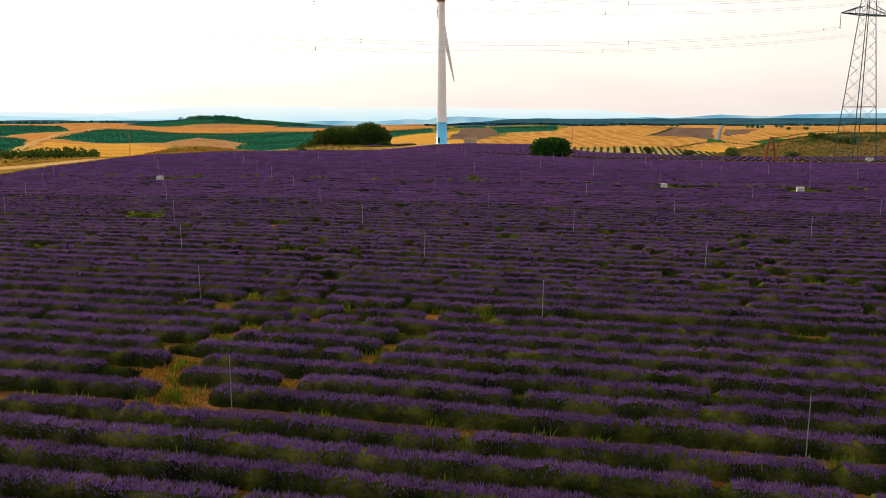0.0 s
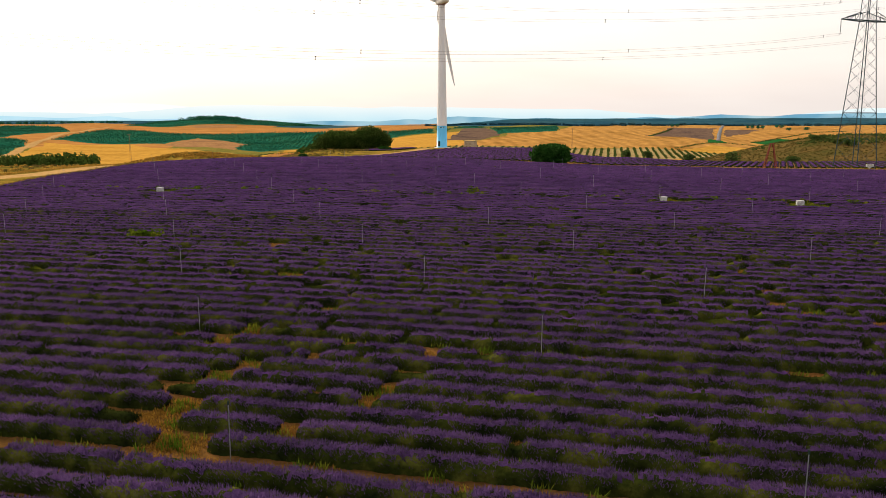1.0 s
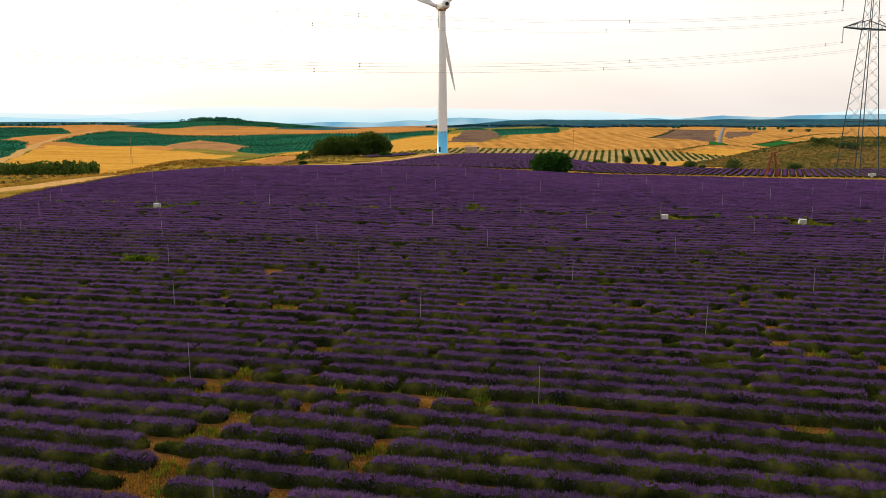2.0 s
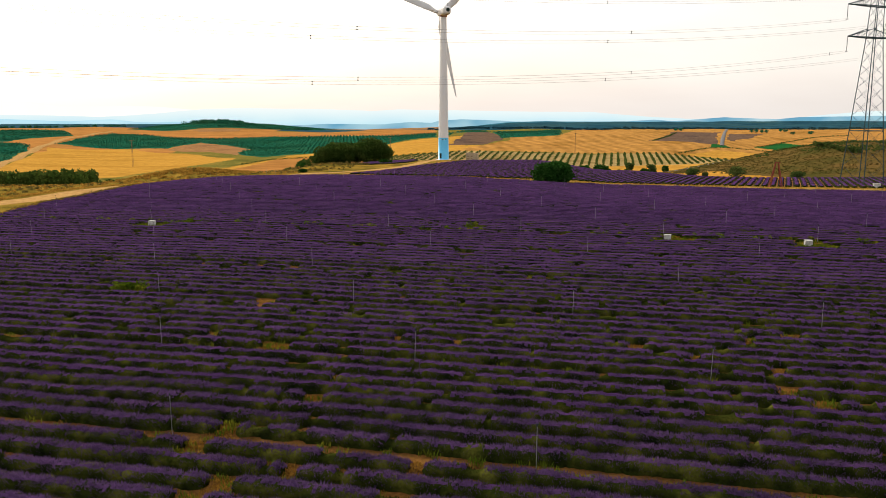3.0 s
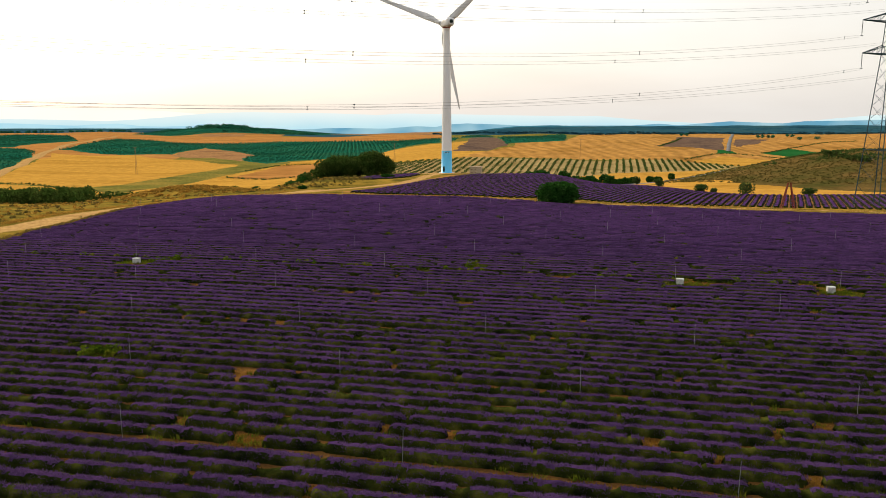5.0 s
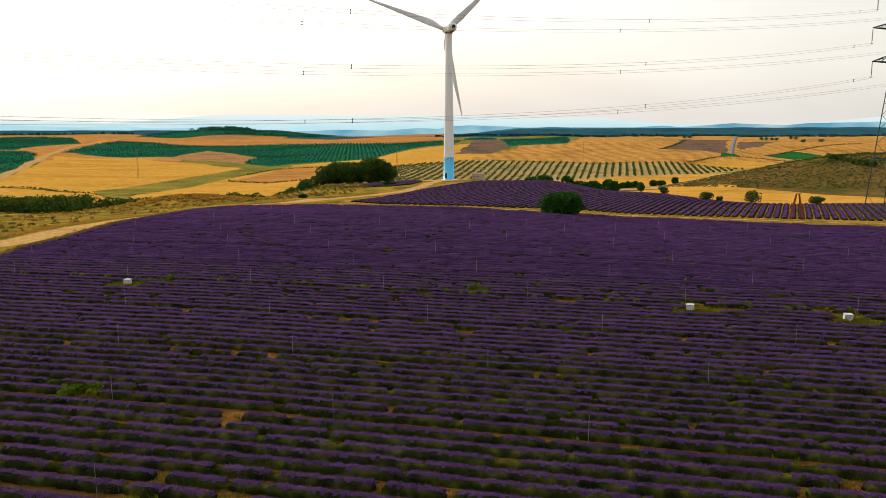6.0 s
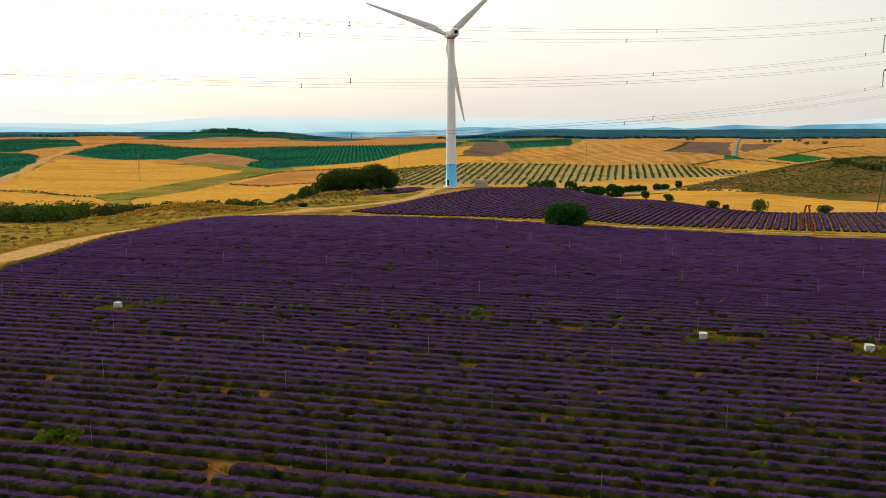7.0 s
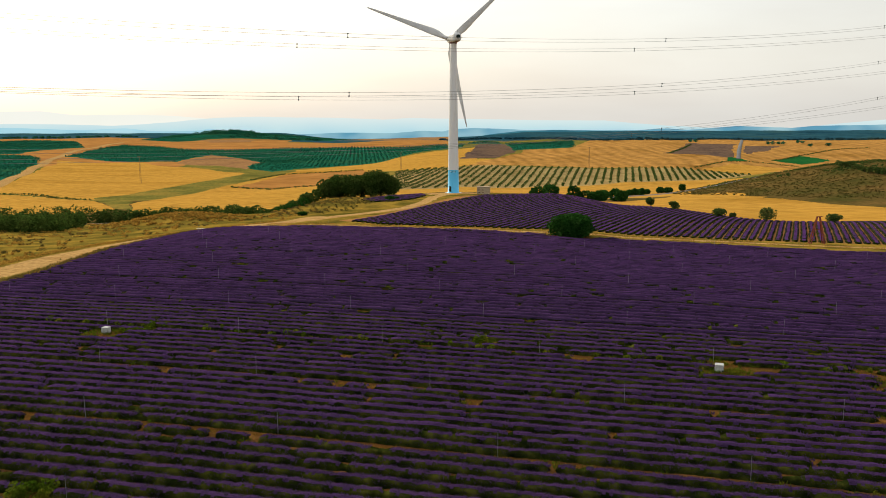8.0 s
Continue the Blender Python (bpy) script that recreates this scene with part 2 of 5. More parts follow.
# Long profiles of the land, metres ahead and height, along five bearings from the start (degrees to the right).
BEARINGS = (-25, -11, -6, 2, 8, 14, 25)
PROFILES = (
    ((0, 0), (170, -0.5), (235, -6), (300, -13), (400, -26), (550, -40), (700, -46), (1300, -46), (1700, -36), (2100, -36), (2500, -26), (3000, -32), (5000, -64)),
    ((0, 0), (180, 0), (250, -4), (300, -10), (380, -22), (550, -40), (800, -47), (1400, -48), (2000, -42), (2300, -30), (3000, -36), (5000, -64)),
    ((0, 0), (180, 0), (250, -3.5), (320, -5), (345, -8), (420, -20), (560, -38), (850, -49), (1300, -44), (2000, -40), (2300, -38), (3000, -56), (5000, -105)),
    ((0, 0), (170, 0), (215, -2), (300, -3.5), (335, -4.7), (370, -8), (480, -22), (650, -42), (880, -52), (1060, -40), (1300, -36), (1700, -33), (2200, -34), (3000, -46), (5000, -95)),
    ((0, 0), (145, 0), (205, -2.5), (300, -4), (330, -5), (370, -9), (480, -22), (650, -42), (900, -53), (1060, -42), (1250, -38), (1600, -30), (2000, -34), (3000, -28), (5000, -64)),
    ((0, 0), (125, 0), (195, -3), (260, -5), (295, -7), (330, -10), (385, -16), (630, -38), (900, -53), (1060, -46), (1250, -38), (1600, -28), (2000, -34), (3000, -26), (5000, -64)),
    ((0, 0), (105, 0), (181, -2.7), (240, -5), (270, -9), (330, -16), (480, -28), (800, -44), (1150, -50), (1400, -34), (1700, -28), (2100, -34), (3000, -24), (5000, -64)),
)


def height(x, y):
    """The height of the land at plan places (arrays)."""
    x, y = np.asarray(x, float), np.asarray(y, float)
    bearing = np.clip(np.degrees(np.arctan2(x, np.maximum(y, 1.0))), -40, 40)
    z = np.zeros_like(x)
    rows = []
    for p in PROFILES:
        d, h = np.array(p).T
        rows.append((np.interp(y * 0.97, d, h) + np.interp(y, d, h) + np.interp(y * 1.03, d, h)) / 3)
    for i in range(len(BEARINGS) - 1):
        a, b = BEARINGS[i], BEARINGS[i + 1]
        inside = (bearing >= a) & (bearing < b)
        k = smooth(a, b, bearing)
        z = np.where(inside, rows[i] * (1 - k) + rows[i + 1] * k, z)
    z = np.where(bearing < BEARINGS[0], rows[0], z)
    z = np.where(bearing >= BEARINGS[-1], rows[-1], z)
    z = np.where(y < 1, 0, z)

    def knoll(cx, cy, rx, ry, top):
        return top * np.exp(-((x - cx) / rx) ** 2 - ((y - cy) / ry) ** 2)
    z = z + knoll(345, 640, 95, 120, 20) + knoll(455, 700, 110, 130, 17)   # scrub hill
    z = z + knoll(-610, 2450, 120, 200, 11) + knoll(-470, 2500, 160, 220, 3)   # wooded rise with the copse
    z = z + knoll(-70, 243, 17, 8, 2.6) + knoll(-40, 275, 25, 12, 1.5)   # heaped spoil beside the track
    roll = 1.2 * np.sin(x / 61.0 + y / 97.0) + 0.9 * np.sin(x / 37.0 - y / 53.0 + 1.0)
    return z + roll * smooth(420, 800, y)


# ---- building helpers ----
def mesh_of(name, verts, faces, mats, index=None, smooth_shade=False):
    """A mesh from arrays: verts (n, 3), faces (m, 3 or 4)."""
    me = bpy.data.meshes.new(name)
    verts, faces = np.asarray(verts, np.float32), np.asarray(faces, np.int32)
    n, k = faces.shape
    me.vertices.add(len(verts))
    me.vertices.foreach_set("co", verts.ravel())
    me.loops.add(n * k)
    me.loops.foreach_set("vertex_index", faces.ravel())
    me.polygons.add(n)
    me.polygons.foreach_set("loop_start", np.arange(0, n * k, k, dtype=np.int32))
    for m in mats:
        me.materials.append(m)
    if index is not None:
        me.polygons.foreach_set("material_index", np.asarray(index, np.int32))
    me.polygons.foreach_set("use_smooth", np.full(n, smooth_shade))
    me.update(calc_edges=True)
    return me


def sheet_part(name, verts, faces, mat, parent=None, label="", shade=False):
    ob = new(name, mesh_of(name, verts, faces, [mat], None, shade))
    ob.parent = parent
    return tagged(ob, label)


def part(name, bm, mat, parent=None, label="", shade=False):
    me = bpy.data.meshes.new(name)
    for f in bm.faces:
        f.smooth = shade
    bm.to_mesh(me)
    bm.free()
    me.materials.append(mat)
    ob = new(name, me)
    ob.parent = parent
    return tagged(ob, label)


def thing(name, m, label, category, group="", kind=""):
    ob = new(name)
    ob.matrix_basis = m
    return tagged(ob, label, category, group, kind)


def box_bm(sx, sy, sz, bevel=0.0, at=(0, 0, 0), bm=None):
    """A box that stands on z = 0 of its place."""
    bm = bm or bmesh.new()
    made = bmesh.ops.create_cube(bm, size=1.0, matrix=Matrix.Translation((at[0], at[1], at[2] + sz / 2)) @ Matrix.Diagonal((sx, sy, sz, 1)))
    if bevel:
        edges = list({e for v in made["verts"] for e in v.link_edges})
        bmesh.ops.bevel(bm, geom=edges, offset=bevel, segments=2, affect="EDGES")
    return bm


def beam(bm, a, b, width, sides=4):
    """A bar from a to b."""
    a, b = Vector(a), Vector(b)
    turn = (b - a).to_track_quat("Z", "Y").to_matrix().to_4x4()
    bmesh.ops.create_cone(bm, segments=sides, radius1=width / 2, radius2=width / 2, depth=(b - a).length, cap_ends=True, matrix=Matrix.Translation((a + b) / 2) @ turn)


def lathe(profile, segments=24):
    """A turned shape from (radius, height) rows."""
    bm = bmesh.new()
    rings = []
    for r, z in profile:
        rings.append([bm.verts.new((r * math.cos(2 * math.pi * i / segments), r * math.sin(2 * math.pi * i / segments), z)) for i in range(segments)])
    for lo, hi in zip(rings, rings[1:]):
        for i in range(segments):
            bm.faces.new((lo[i], lo[(i + 1) % segments], hi[(i + 1) % segments], hi[i]))
    for cap in (bm.faces.new(rings[0][::-1]), bm.faces.new(rings[-1])):
        for e in cap.edges:
            e.smooth = False
    return bm


def value_noise(x, seed, size=1.0):
    """Smooth noise from -1 to 1 along a line."""
    g = np.random.default_rng(seed).uniform(-1, 1, 512)
    u = np.asarray(x) / size
    i = np.floor(u).astype(int)
    f = u - i
    f = f * f * (3 - 2 * f)
    return g[i % 512] * (1 - f) + g[(i + 1) % 512] * f


def noise2(x, y, seed, size=1.0):
    """Smooth noise from -1 to 1 over the plan."""
    g = np.random.default_rng(seed).uniform(-1, 1, (128, 128))
    u, v = np.asarray(x) / size, np.asarray(y) / size
    i, j = np.floor(u).astype(int), np.floor(v).astype(int)
    f, h = u - i, v - j
    f, h = f * f * (3 - 2 * f), h * h * (3 - 2 * h)
    a = g[i % 128, j % 128] * (1 - f) + g[(i + 1) % 128, j % 128] * f
    b = g[i % 128, (j + 1) % 128] * (1 - f) + g[(i + 1) % 128, (j + 1) % 128] * f
    return a * (1 - h) + b * h


def within(poly, x, y):
    """Which plan places lie inside a polygon."""
    p = np.array(poly, float)
    q = np.roll(p, -1, axis=0)
    res = np.zeros(np.shape(x), bool)
    for (x0, y0), (x1, y1) in zip(p, q):
        if y0 != y1:
            res ^= ((y0 > y) != (y1 > y)) & (x < (x1 - x0) * (y - y0) / (y1 - y0) + x0)
    return res


def near_line(line, x, y):
    """Plan distance to a bent line."""
    best = np.full(np.shape(x), 1e9)
    for (x0, y0), (x1, y1) in zip(line, line[1:]):
        dx, dy = x1 - x0, y1 - y0
        k = np.clip(((x - x0) * dx + (y - y0) * dy) / (dx * dx + dy * dy), 0, 1)
        best = np.minimum(best, np.hypot(x - x0 - k * dx, y - y0 - k * dy))
    return best


def land(x, y):
    return float(height(np.array([x]), np.array([y]))[0])


# ---- the land ----
FIELD = ((-62, 100), (-64, 140), (-62, 150), (-60, 173), (-55, 204), (-48, 213), (-29, 212), (7, 204), (28, 202), (40, 199), (59, 190), (70, 184), (90, 176), (140, 150), (140, 0), (60, -40), (-60, -40), (-90, 0))
HILL_FIELD = ((-23, 230), (-9, 256), (0, 274), (8, 298), (14, 311), (28, 317), (60, 335), (80, 318), (92, 300), (104, 272), (125, 262), (165, 262), (190, 166), (150, 172), (110, 186), (88, 194), (70, 199), (57, 204), (40, 213), (7, 212), (-10, 218))
HILL_PATCH = ((-23, 302), (-15, 318), (-2, 324), (0, 312), (-4, 298), (-11, 290), (-19, 291))
LAND = (
    ("forest", ((-2600, 2050), (-600, 2150), (400, 2100), (1000, 2050), (3000, 2000), (3000, 5200), (-2600, 5200))),
    ("pink_fallow", ((-520, 2300), (60, 2260), (95, 3300), (-700, 3300))),
    ("stubble", ((-1500, 1200), (-380, 1200), (-380, 2330), (-784, 2340), (-1500, 2250))),
    ("stubble", ((-977, 2181), (-784, 2340), (-598, 2124), (-351, 2099), (53, 2249), (41, 1752), (-303, 1813), (-552, 1766), (-711, 1893), (-734, 1804), (-757, 1767))),
    ("grove_floor", ((-790, 2190), (-731, 2166), (-640, 2150), (-600, 2200), (-450, 2215), (-275, 2230), (-230, 2600), (-800, 2600))),
    ("pink_fallow", ((-612, 2168), (-470, 2172), (-476, 2113), (-573, 2095))),
    ("mown_wheat", ((300, 1100), (1500, 1000), (1500, 1950), (830, 2060), (438, 2157), (279, 1525))),
    ("wheat", ((-444, 814), (-452, 855), (-623, 1365), (-462, 1298), (-246, 1072), (-236, 1004), (-282, 798), (-293, 713), (-400, 760))),
    ("wheat", ((-420, 752), (-394, 749), (-290, 705), (-233, 606), (-229, 575), (-291, 470), (-420, 500))),
    ("wheat", ((-244, 671), (-227, 862), (-177, 1066), (-70, 1132), (-68, 1108), (-90, 831), (-20, 700), (-20, 480), (-120, 480), (-197, 540))),
    ("wheat", ((-182, 1100), (-56, 1306), (37, 1549), (102, 1650), (53, 1232), (107, 1231), (88, 1082), (40, 1084), (-46, 1083), (-174, 1051))),
    ("mown_wheat", ((47, 1086), (104, 1238), (176, 1477), (279, 1525), (438, 2157), (526, 2067), (632, 1945), (400, 1354), (436, 1293), (458, 1229), (393, 1144), (222, 1097))),
    ("wheat", ((-20, 600), (300, 640), (420, 1000), (340, 956), (228, 932), (33, 900), (-35, 829))),
    ("wheat", ((60, 400), (117, 485), (225, 690), (232, 526), (260, 442), (230, 330), (138, 262), (60, 300))),
    ("wheat", ((388, 1128), (457, 1195), (522, 1152), (428, 1049))),
    ("stubble", ((-208, 868), (-193, 853), (-160, 826), (-140, 848), (-100, 880), (-60, 1000), (-90, 1108), (-137, 1047), (-182, 1015))),
    ("verge_grass", ((-301, 730), (-288, 775), (-238, 1040), (-196, 1021), (-219, 884), (-260, 701), (-216, 595), (-233, 606))),
    ("grove_floor", ((-662, 1461), (-715, 1889), (-547, 1749), (-303, 1813), (41, 1752), (38, 1587), (-12, 1482), (-77, 1243), (-190, 1144), (-207, 1080), (-266, 1168), (-277, 1350), (-425, 1566), (-413, 1325), (-487, 1323))),
    ("pink_fallow", ((-406, 1302), (-421, 1550), (-277, 1350), (-263, 1146))),
    ("grove_floor", ((-1300, 1850), (-1118, 2229), (-937, 2137), (-757, 1767), (-792, 1665), (-762, 1495), (-1100, 1450))),
    ("grove_floor", ((-900, 1440), (-728, 1483), (-658, 1372), (-554, 1104), (-521, 1032), (-488, 923), (-520, 840), (-800, 900))),
    ("fallow", ((49, 1231), (138, 2021), (165, 1707), (155, 1455), (105, 1253))),
    ("grove_floor", ((41, 1721), (172, 1781), (374, 2081), (280, 1533), (177, 1483), (155, 1461), (169, 1742), (140, 2058), (58, 1601))),
    ("orchard_floor", ((-45, 1068), (39, 1077), (220, 1085), (354, 1125), (428, 1049), (340, 956), (228, 932), (185, 911), (33, 900), (-35, 829))),
    ("fallow", ((400, 1354), (548, 1671), (616, 1605), (488, 1273), (450, 1310))),
    ("fallow", ((608, 1527), (674, 1532), (611, 1430), (542, 1361))),
    ("crop_green", ((452, 1226), (488, 1289), (502, 1281), (496, 1237))),
    ("scrub_grass", ((224, 545), (240, 520), (252, 470), (256, 425), (330, 400), (430, 560), (300, 620))),
    ("crop_green", ((545, 1265), (627, 1337), (646, 1264), (568, 1211))),
)
TRACKS = (
    ("track", 3.4, ((-97, 95), (-85, 120), (-69.2, 148), (-67.4, 156), (-66.4, 161), (-64.3, 169), (-62.3, 177), (-60.2, 186), (-57, 194), (-53, 203), (-49.5, 209), (-43, 219), (-35, 231), (-31, 243))),
    ("track", 2.2, ((-31, 233), (-24, 247), (-15, 256), (-6, 265), (-1, 280), (3, 305), (8, 322), (12, 328))),
    ("track", 7.5, ((7, 326), (13, 329))),
    ("track", 1.2, ((-40, 221), (-29, 219), (-13, 213), (6, 208), (29, 207), (40, 206), (57, 199), (75, 192), (100, 182), (140, 166))),
    ("scrub_grass", 2.2, ((377, 1132), (447, 1212), (491, 1235), (525, 1212), (544, 1171))),
    ("scrub_grass", 3.0, ((545, 1263), (631, 1345), (725, 1417), (819, 1475))),
    ("scrub_grass", 1.6, ((-394, 748), (-361, 744), (-331, 723), (-292, 708))),
    ("scrub_grass", 3.0, ((404, 1343), (531, 1615))),
    ("track", 7.0, ((-430, 760), (-459, 869), (-528, 1059), (-629, 1325), (-697, 1558), (-734, 1804), (-785, 2055))),
    ("pale_gravel", 0.9, ((-55, 214), (-50, 213))),
    ("asphalt", 4.5, ((491, 1264), (544, 1398), (626, 1599), (840, 2130))),
    ("asphalt", 8.0, ((100, 600), (160, 675), (228, 699), (300, 730))),
    ("asphalt", 5.0, ((-300, 395), (-190, 352), (-120, 345), (-60, 372), (60, 560))),
)


NAMES = ["scrub_grass", "dry_grass", "field_soil", "hill_soil", "forest", "stubble", "wheat", "mown_wheat", "verge_grass", "grove_floor", "pink_fallow", "fallow", "orchard_floor", "crop_green", "track", "asphalt", "pale_gravel"]


def cover(x, y):
    """What grows or lies at plan places: numbers of NAMES."""
    xs = x + noise2(x, y, 3, 40.0) * np.clip(y / 200, 0.2, 5) + noise2(x, y, 23, 9.0) * np.clip(1.2 - y / 500, 0, 1)
    ys = y + noise2(x, y, 4, 40.0) * np.clip(y / 130, 0.2, 8) + noise2(x, y, 24, 9.0) * np.clip(1.2 - y / 500, 0, 1)
    idx = np.zeros(np.shape(x), int)
    idx[(y < 330) & (np.abs(x) < 200)] = 1
    idx[y > 700] = NAMES.index("verge_grass")
    for name, poly in LAND:
        idx[within(poly, xs, ys)] = NAMES.index(name)
    hill = ((x - 345) / 130) ** 2 + ((y - 640) / 165) ** 2 + 0.25 * noise2(x, y, 8, 35.0) < 1
    hill |= ((x - 470) / 150) ** 2 + ((y - 700) / 180) ** 2 < 1
    idx[hill] = 0
    idx[within(FIELD, x, y)] = 2
    idx[within(HILL_FIELD, x, y)] = 3
    idx[within(HILL_PATCH, x, y)] = 3
    for name, half, line in TRACKS[:4] + TRACKS[9:10]:
        idx[near_line(line, x, y) < half * (1 + 0.15 * noise2(x, y, 5, 6.0))] = NAMES.index(name)
    return idx


def build_ground():
    """One sheet out to the horizon, finer where the view lies, its rings drawn onto the field edges."""
    az = np.radians(np.concatenate([np.arange(-180, -34, 6.0), np.arange(-32.5, 32.5, 0.085), np.arange(34, 180, 6.0), [180.0]]))
    r = np.concatenate([[0.01, 8, 14, 20, 30, 42, 56, 70, 84, 96], np.geomspace(105, 318, 150), np.geomspace(321, 4950, 220)])
    n, k = len(r), len(az)
    R = np.repeat(r[:, None], k, 1)
    fine = 6
    first = 20
    steps = np.interp(np.arange(0, n - 1 + 1e-6, 1 / fine), np.arange(n), r)[first * fine :]
    marks = cover(steps[:, None] * np.sin(az)[None], steps[:, None] * np.cos(az)[None])
    i, j = np.nonzero(marks[1:] != marks[:-1])
    edge = (steps[i] + steps[i + 1]) / 2
    row = np.round((i + 0.5) / fine).astype(int) + first
    keep = (row > first) & (row < n - 1)
    R[row[keep], j[keep]] = edge[keep]
    X, Y = R * np.sin(az)[None], R * np.cos(az)[None]
    verts = np.stack([X, Y, height(X, Y)], -1).reshape(-1, 3)
    i = np.arange((n - 1) * k).reshape(n - 1, k)[:, :-1].ravel()
    quads = np.stack([i, i + k, i + k + 1, i + 1], -1)[:, ::-1]
    mid = verts[quads].mean(1)
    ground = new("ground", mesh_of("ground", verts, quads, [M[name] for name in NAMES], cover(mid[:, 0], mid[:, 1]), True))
    tagged(ground, "rolling farmland with golden wheat, dry grass and dirt tracks", "ground", kind="structure")


build_ground()


def ribbon(name, mat, half, line, label):
    """A road laid over the land along a bent line, with a low crown."""
    p = np.array(line, float)
    d = np.concatenate([[0], np.cumsum(np.hypot(*np.diff(p, axis=0).T))])
    u = np.linspace(0, d[-1], max(8, int(d[-1] / 9)))
    x, y = np.interp(u, d, p[:, 0]), np.interp(u, d, p[:, 1])
    for i in range(3):      # rounded bends
        x[1:-1], y[1:-1] = (x[:-2] + 2 * x[1:-1] + x[2:]) / 4, (y[:-2] + 2 * y[1:-1] + y[2:]) / 4
    tx, ty = np.gradient(x), np.gradient(y)
    n = np.hypot(tx, ty)
    nx, ny = ty / n, -tx / n
    w = half * (1 + 0.12 * value_noise(u, int(half * 10), 40.0))
    rows = []
    for k, drop in ((-1.25, -0.6), (-1, 0.0), (0, 0.12), (1, 0.0), (1.25, -0.6)):
        rx, ry = x + nx * w * k, y + ny * w * k
        rows.append(np.stack([rx, ry, height(rx, ry) + 0.2 + 0.0004 * ry + drop], -1))
    m = len(u)
    i = np.arange(m - 1)
    faces = np.concatenate([np.stack([i + m * j, i + 1 + m * j, i + m * (j + 1) + 1, i + m * (j + 1)], -1) for j in range(4)])
    tagged(new(name, mesh_of(name, np.concatenate(rows), faces, [mat], None, True)), label, "road", kind="structure")


ribbon("road", M["track"], TRACKS[8][1] * 0.8, TRACKS[8][2], "pale dirt farm track between the olive groves")
for name, half, line in TRACKS[10:]:
    ribbon("road", M[name], half * 0.6, line, "grey asphalt country road across the valley")


def ridge(name, mat, dist, base, crest, seed, size, label, rough=1.0):
    """A far range of hills on the horizon."""
    az = np.radians(np.arange(-42, 42.01, 0.15))
    d = np.degrees(az)
    top = crest(d) + rough * (6.0 * value_noise(d + 90, seed, size) + 3.0 * value_noise(d + 90, seed + 1, size / 3) + 1.2 * value_noise(d + 90, seed + 2, size / 9))
    rows = [np.stack([dist * k * np.sin(az), dist * k * np.cos(az), z], -1) for k, z in ((0.97, np.full_like(az, base)), (1.0, top), (1.01, np.full_like(az, base)))]
    n = len(az)
    i = np.arange(n - 1)
    faces = np.concatenate([np.stack([i + n * j, i + 1 + n * j, i + n * (j + 1) + 1, i + n * (j + 1)], -1) for j in (0, 1)])
    ob = new(name, mesh_of(name, np.concatenate(rows), faces, [mat], None, True))
    tagged(ob, label, "mountains", kind="structure")


PALE = ((-45, -28, -25.8, -23.9, -19.7, -17.6, -14.3, -6.5, 45), (50, 62, 66, 45, 49, 42, 16, -60, -90))
FAR = ((-45, -28, -21.5, -18, -16.5, -14.8, -12, -6.5, -3.3, -1.2, 5.7, 9.7, 12.4, 14.7, 18.9, 24.6, 26.9, 30, 45), (0, -1, -12, 4, 18, 30, 34, 26, 16, 26, 16, 10, 13, -7, -32, -39, -11, 14, 10))
LOW = ((-45, -28, -23.3, -20.8, -19.4, -18, -16, -15.4, -14.5, -12.4, -9.5, -2, 45), (-20, -23, -34, -26, -41, -45, -44, -31, -45, -58, -70, -120, -140))
MID = ((-45, -14, -11.2, -9.5, -6.5, -2.5, -0.4, 1, 1.6, 3.2, 7.7, 14.8, 16.7, 18, 21.4, 24.6, 25.9, 30, 45), (-140, -100, -72, -63, -57, -61, -48, -54, -41, -32, -44, -43, -33, -42, -20, -30, -18, -10, -10))
NEAR = ((-45, 0, 1.6, 4.1, 6.9, 11.3, 15.5, 21, 30, 45), (-140, -120, -95, -64, -42, -41, -43, -44, -52, -56))
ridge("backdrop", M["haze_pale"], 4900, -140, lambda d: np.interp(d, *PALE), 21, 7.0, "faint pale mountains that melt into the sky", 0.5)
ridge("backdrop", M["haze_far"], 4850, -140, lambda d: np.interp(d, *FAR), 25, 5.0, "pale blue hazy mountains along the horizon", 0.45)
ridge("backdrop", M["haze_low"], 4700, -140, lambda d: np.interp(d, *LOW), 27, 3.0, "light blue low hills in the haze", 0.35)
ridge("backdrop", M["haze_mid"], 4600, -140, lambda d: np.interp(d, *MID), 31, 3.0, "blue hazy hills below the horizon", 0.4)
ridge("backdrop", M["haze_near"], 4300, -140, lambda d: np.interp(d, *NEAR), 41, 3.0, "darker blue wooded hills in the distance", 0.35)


# ---- lavender ----
TILT_ROW = radians(-14.5)
ALONG = np.array((math.cos(TILT_ROW), math.sin(TILT_ROW)))
ACROSS = np.array((-math.sin(TILT_ROW), math.cos(TILT_ROW)))
LANE_0, LANE_STEP = 23.1, 13.06     # sprinkler lanes, metres across the rows
ROWS, FIRST = 8, 1.04               # rows between two lanes, and how far the first stands from its lane
PITCH = (LANE_STEP - 2 * FIRST) / (ROWS - 1)
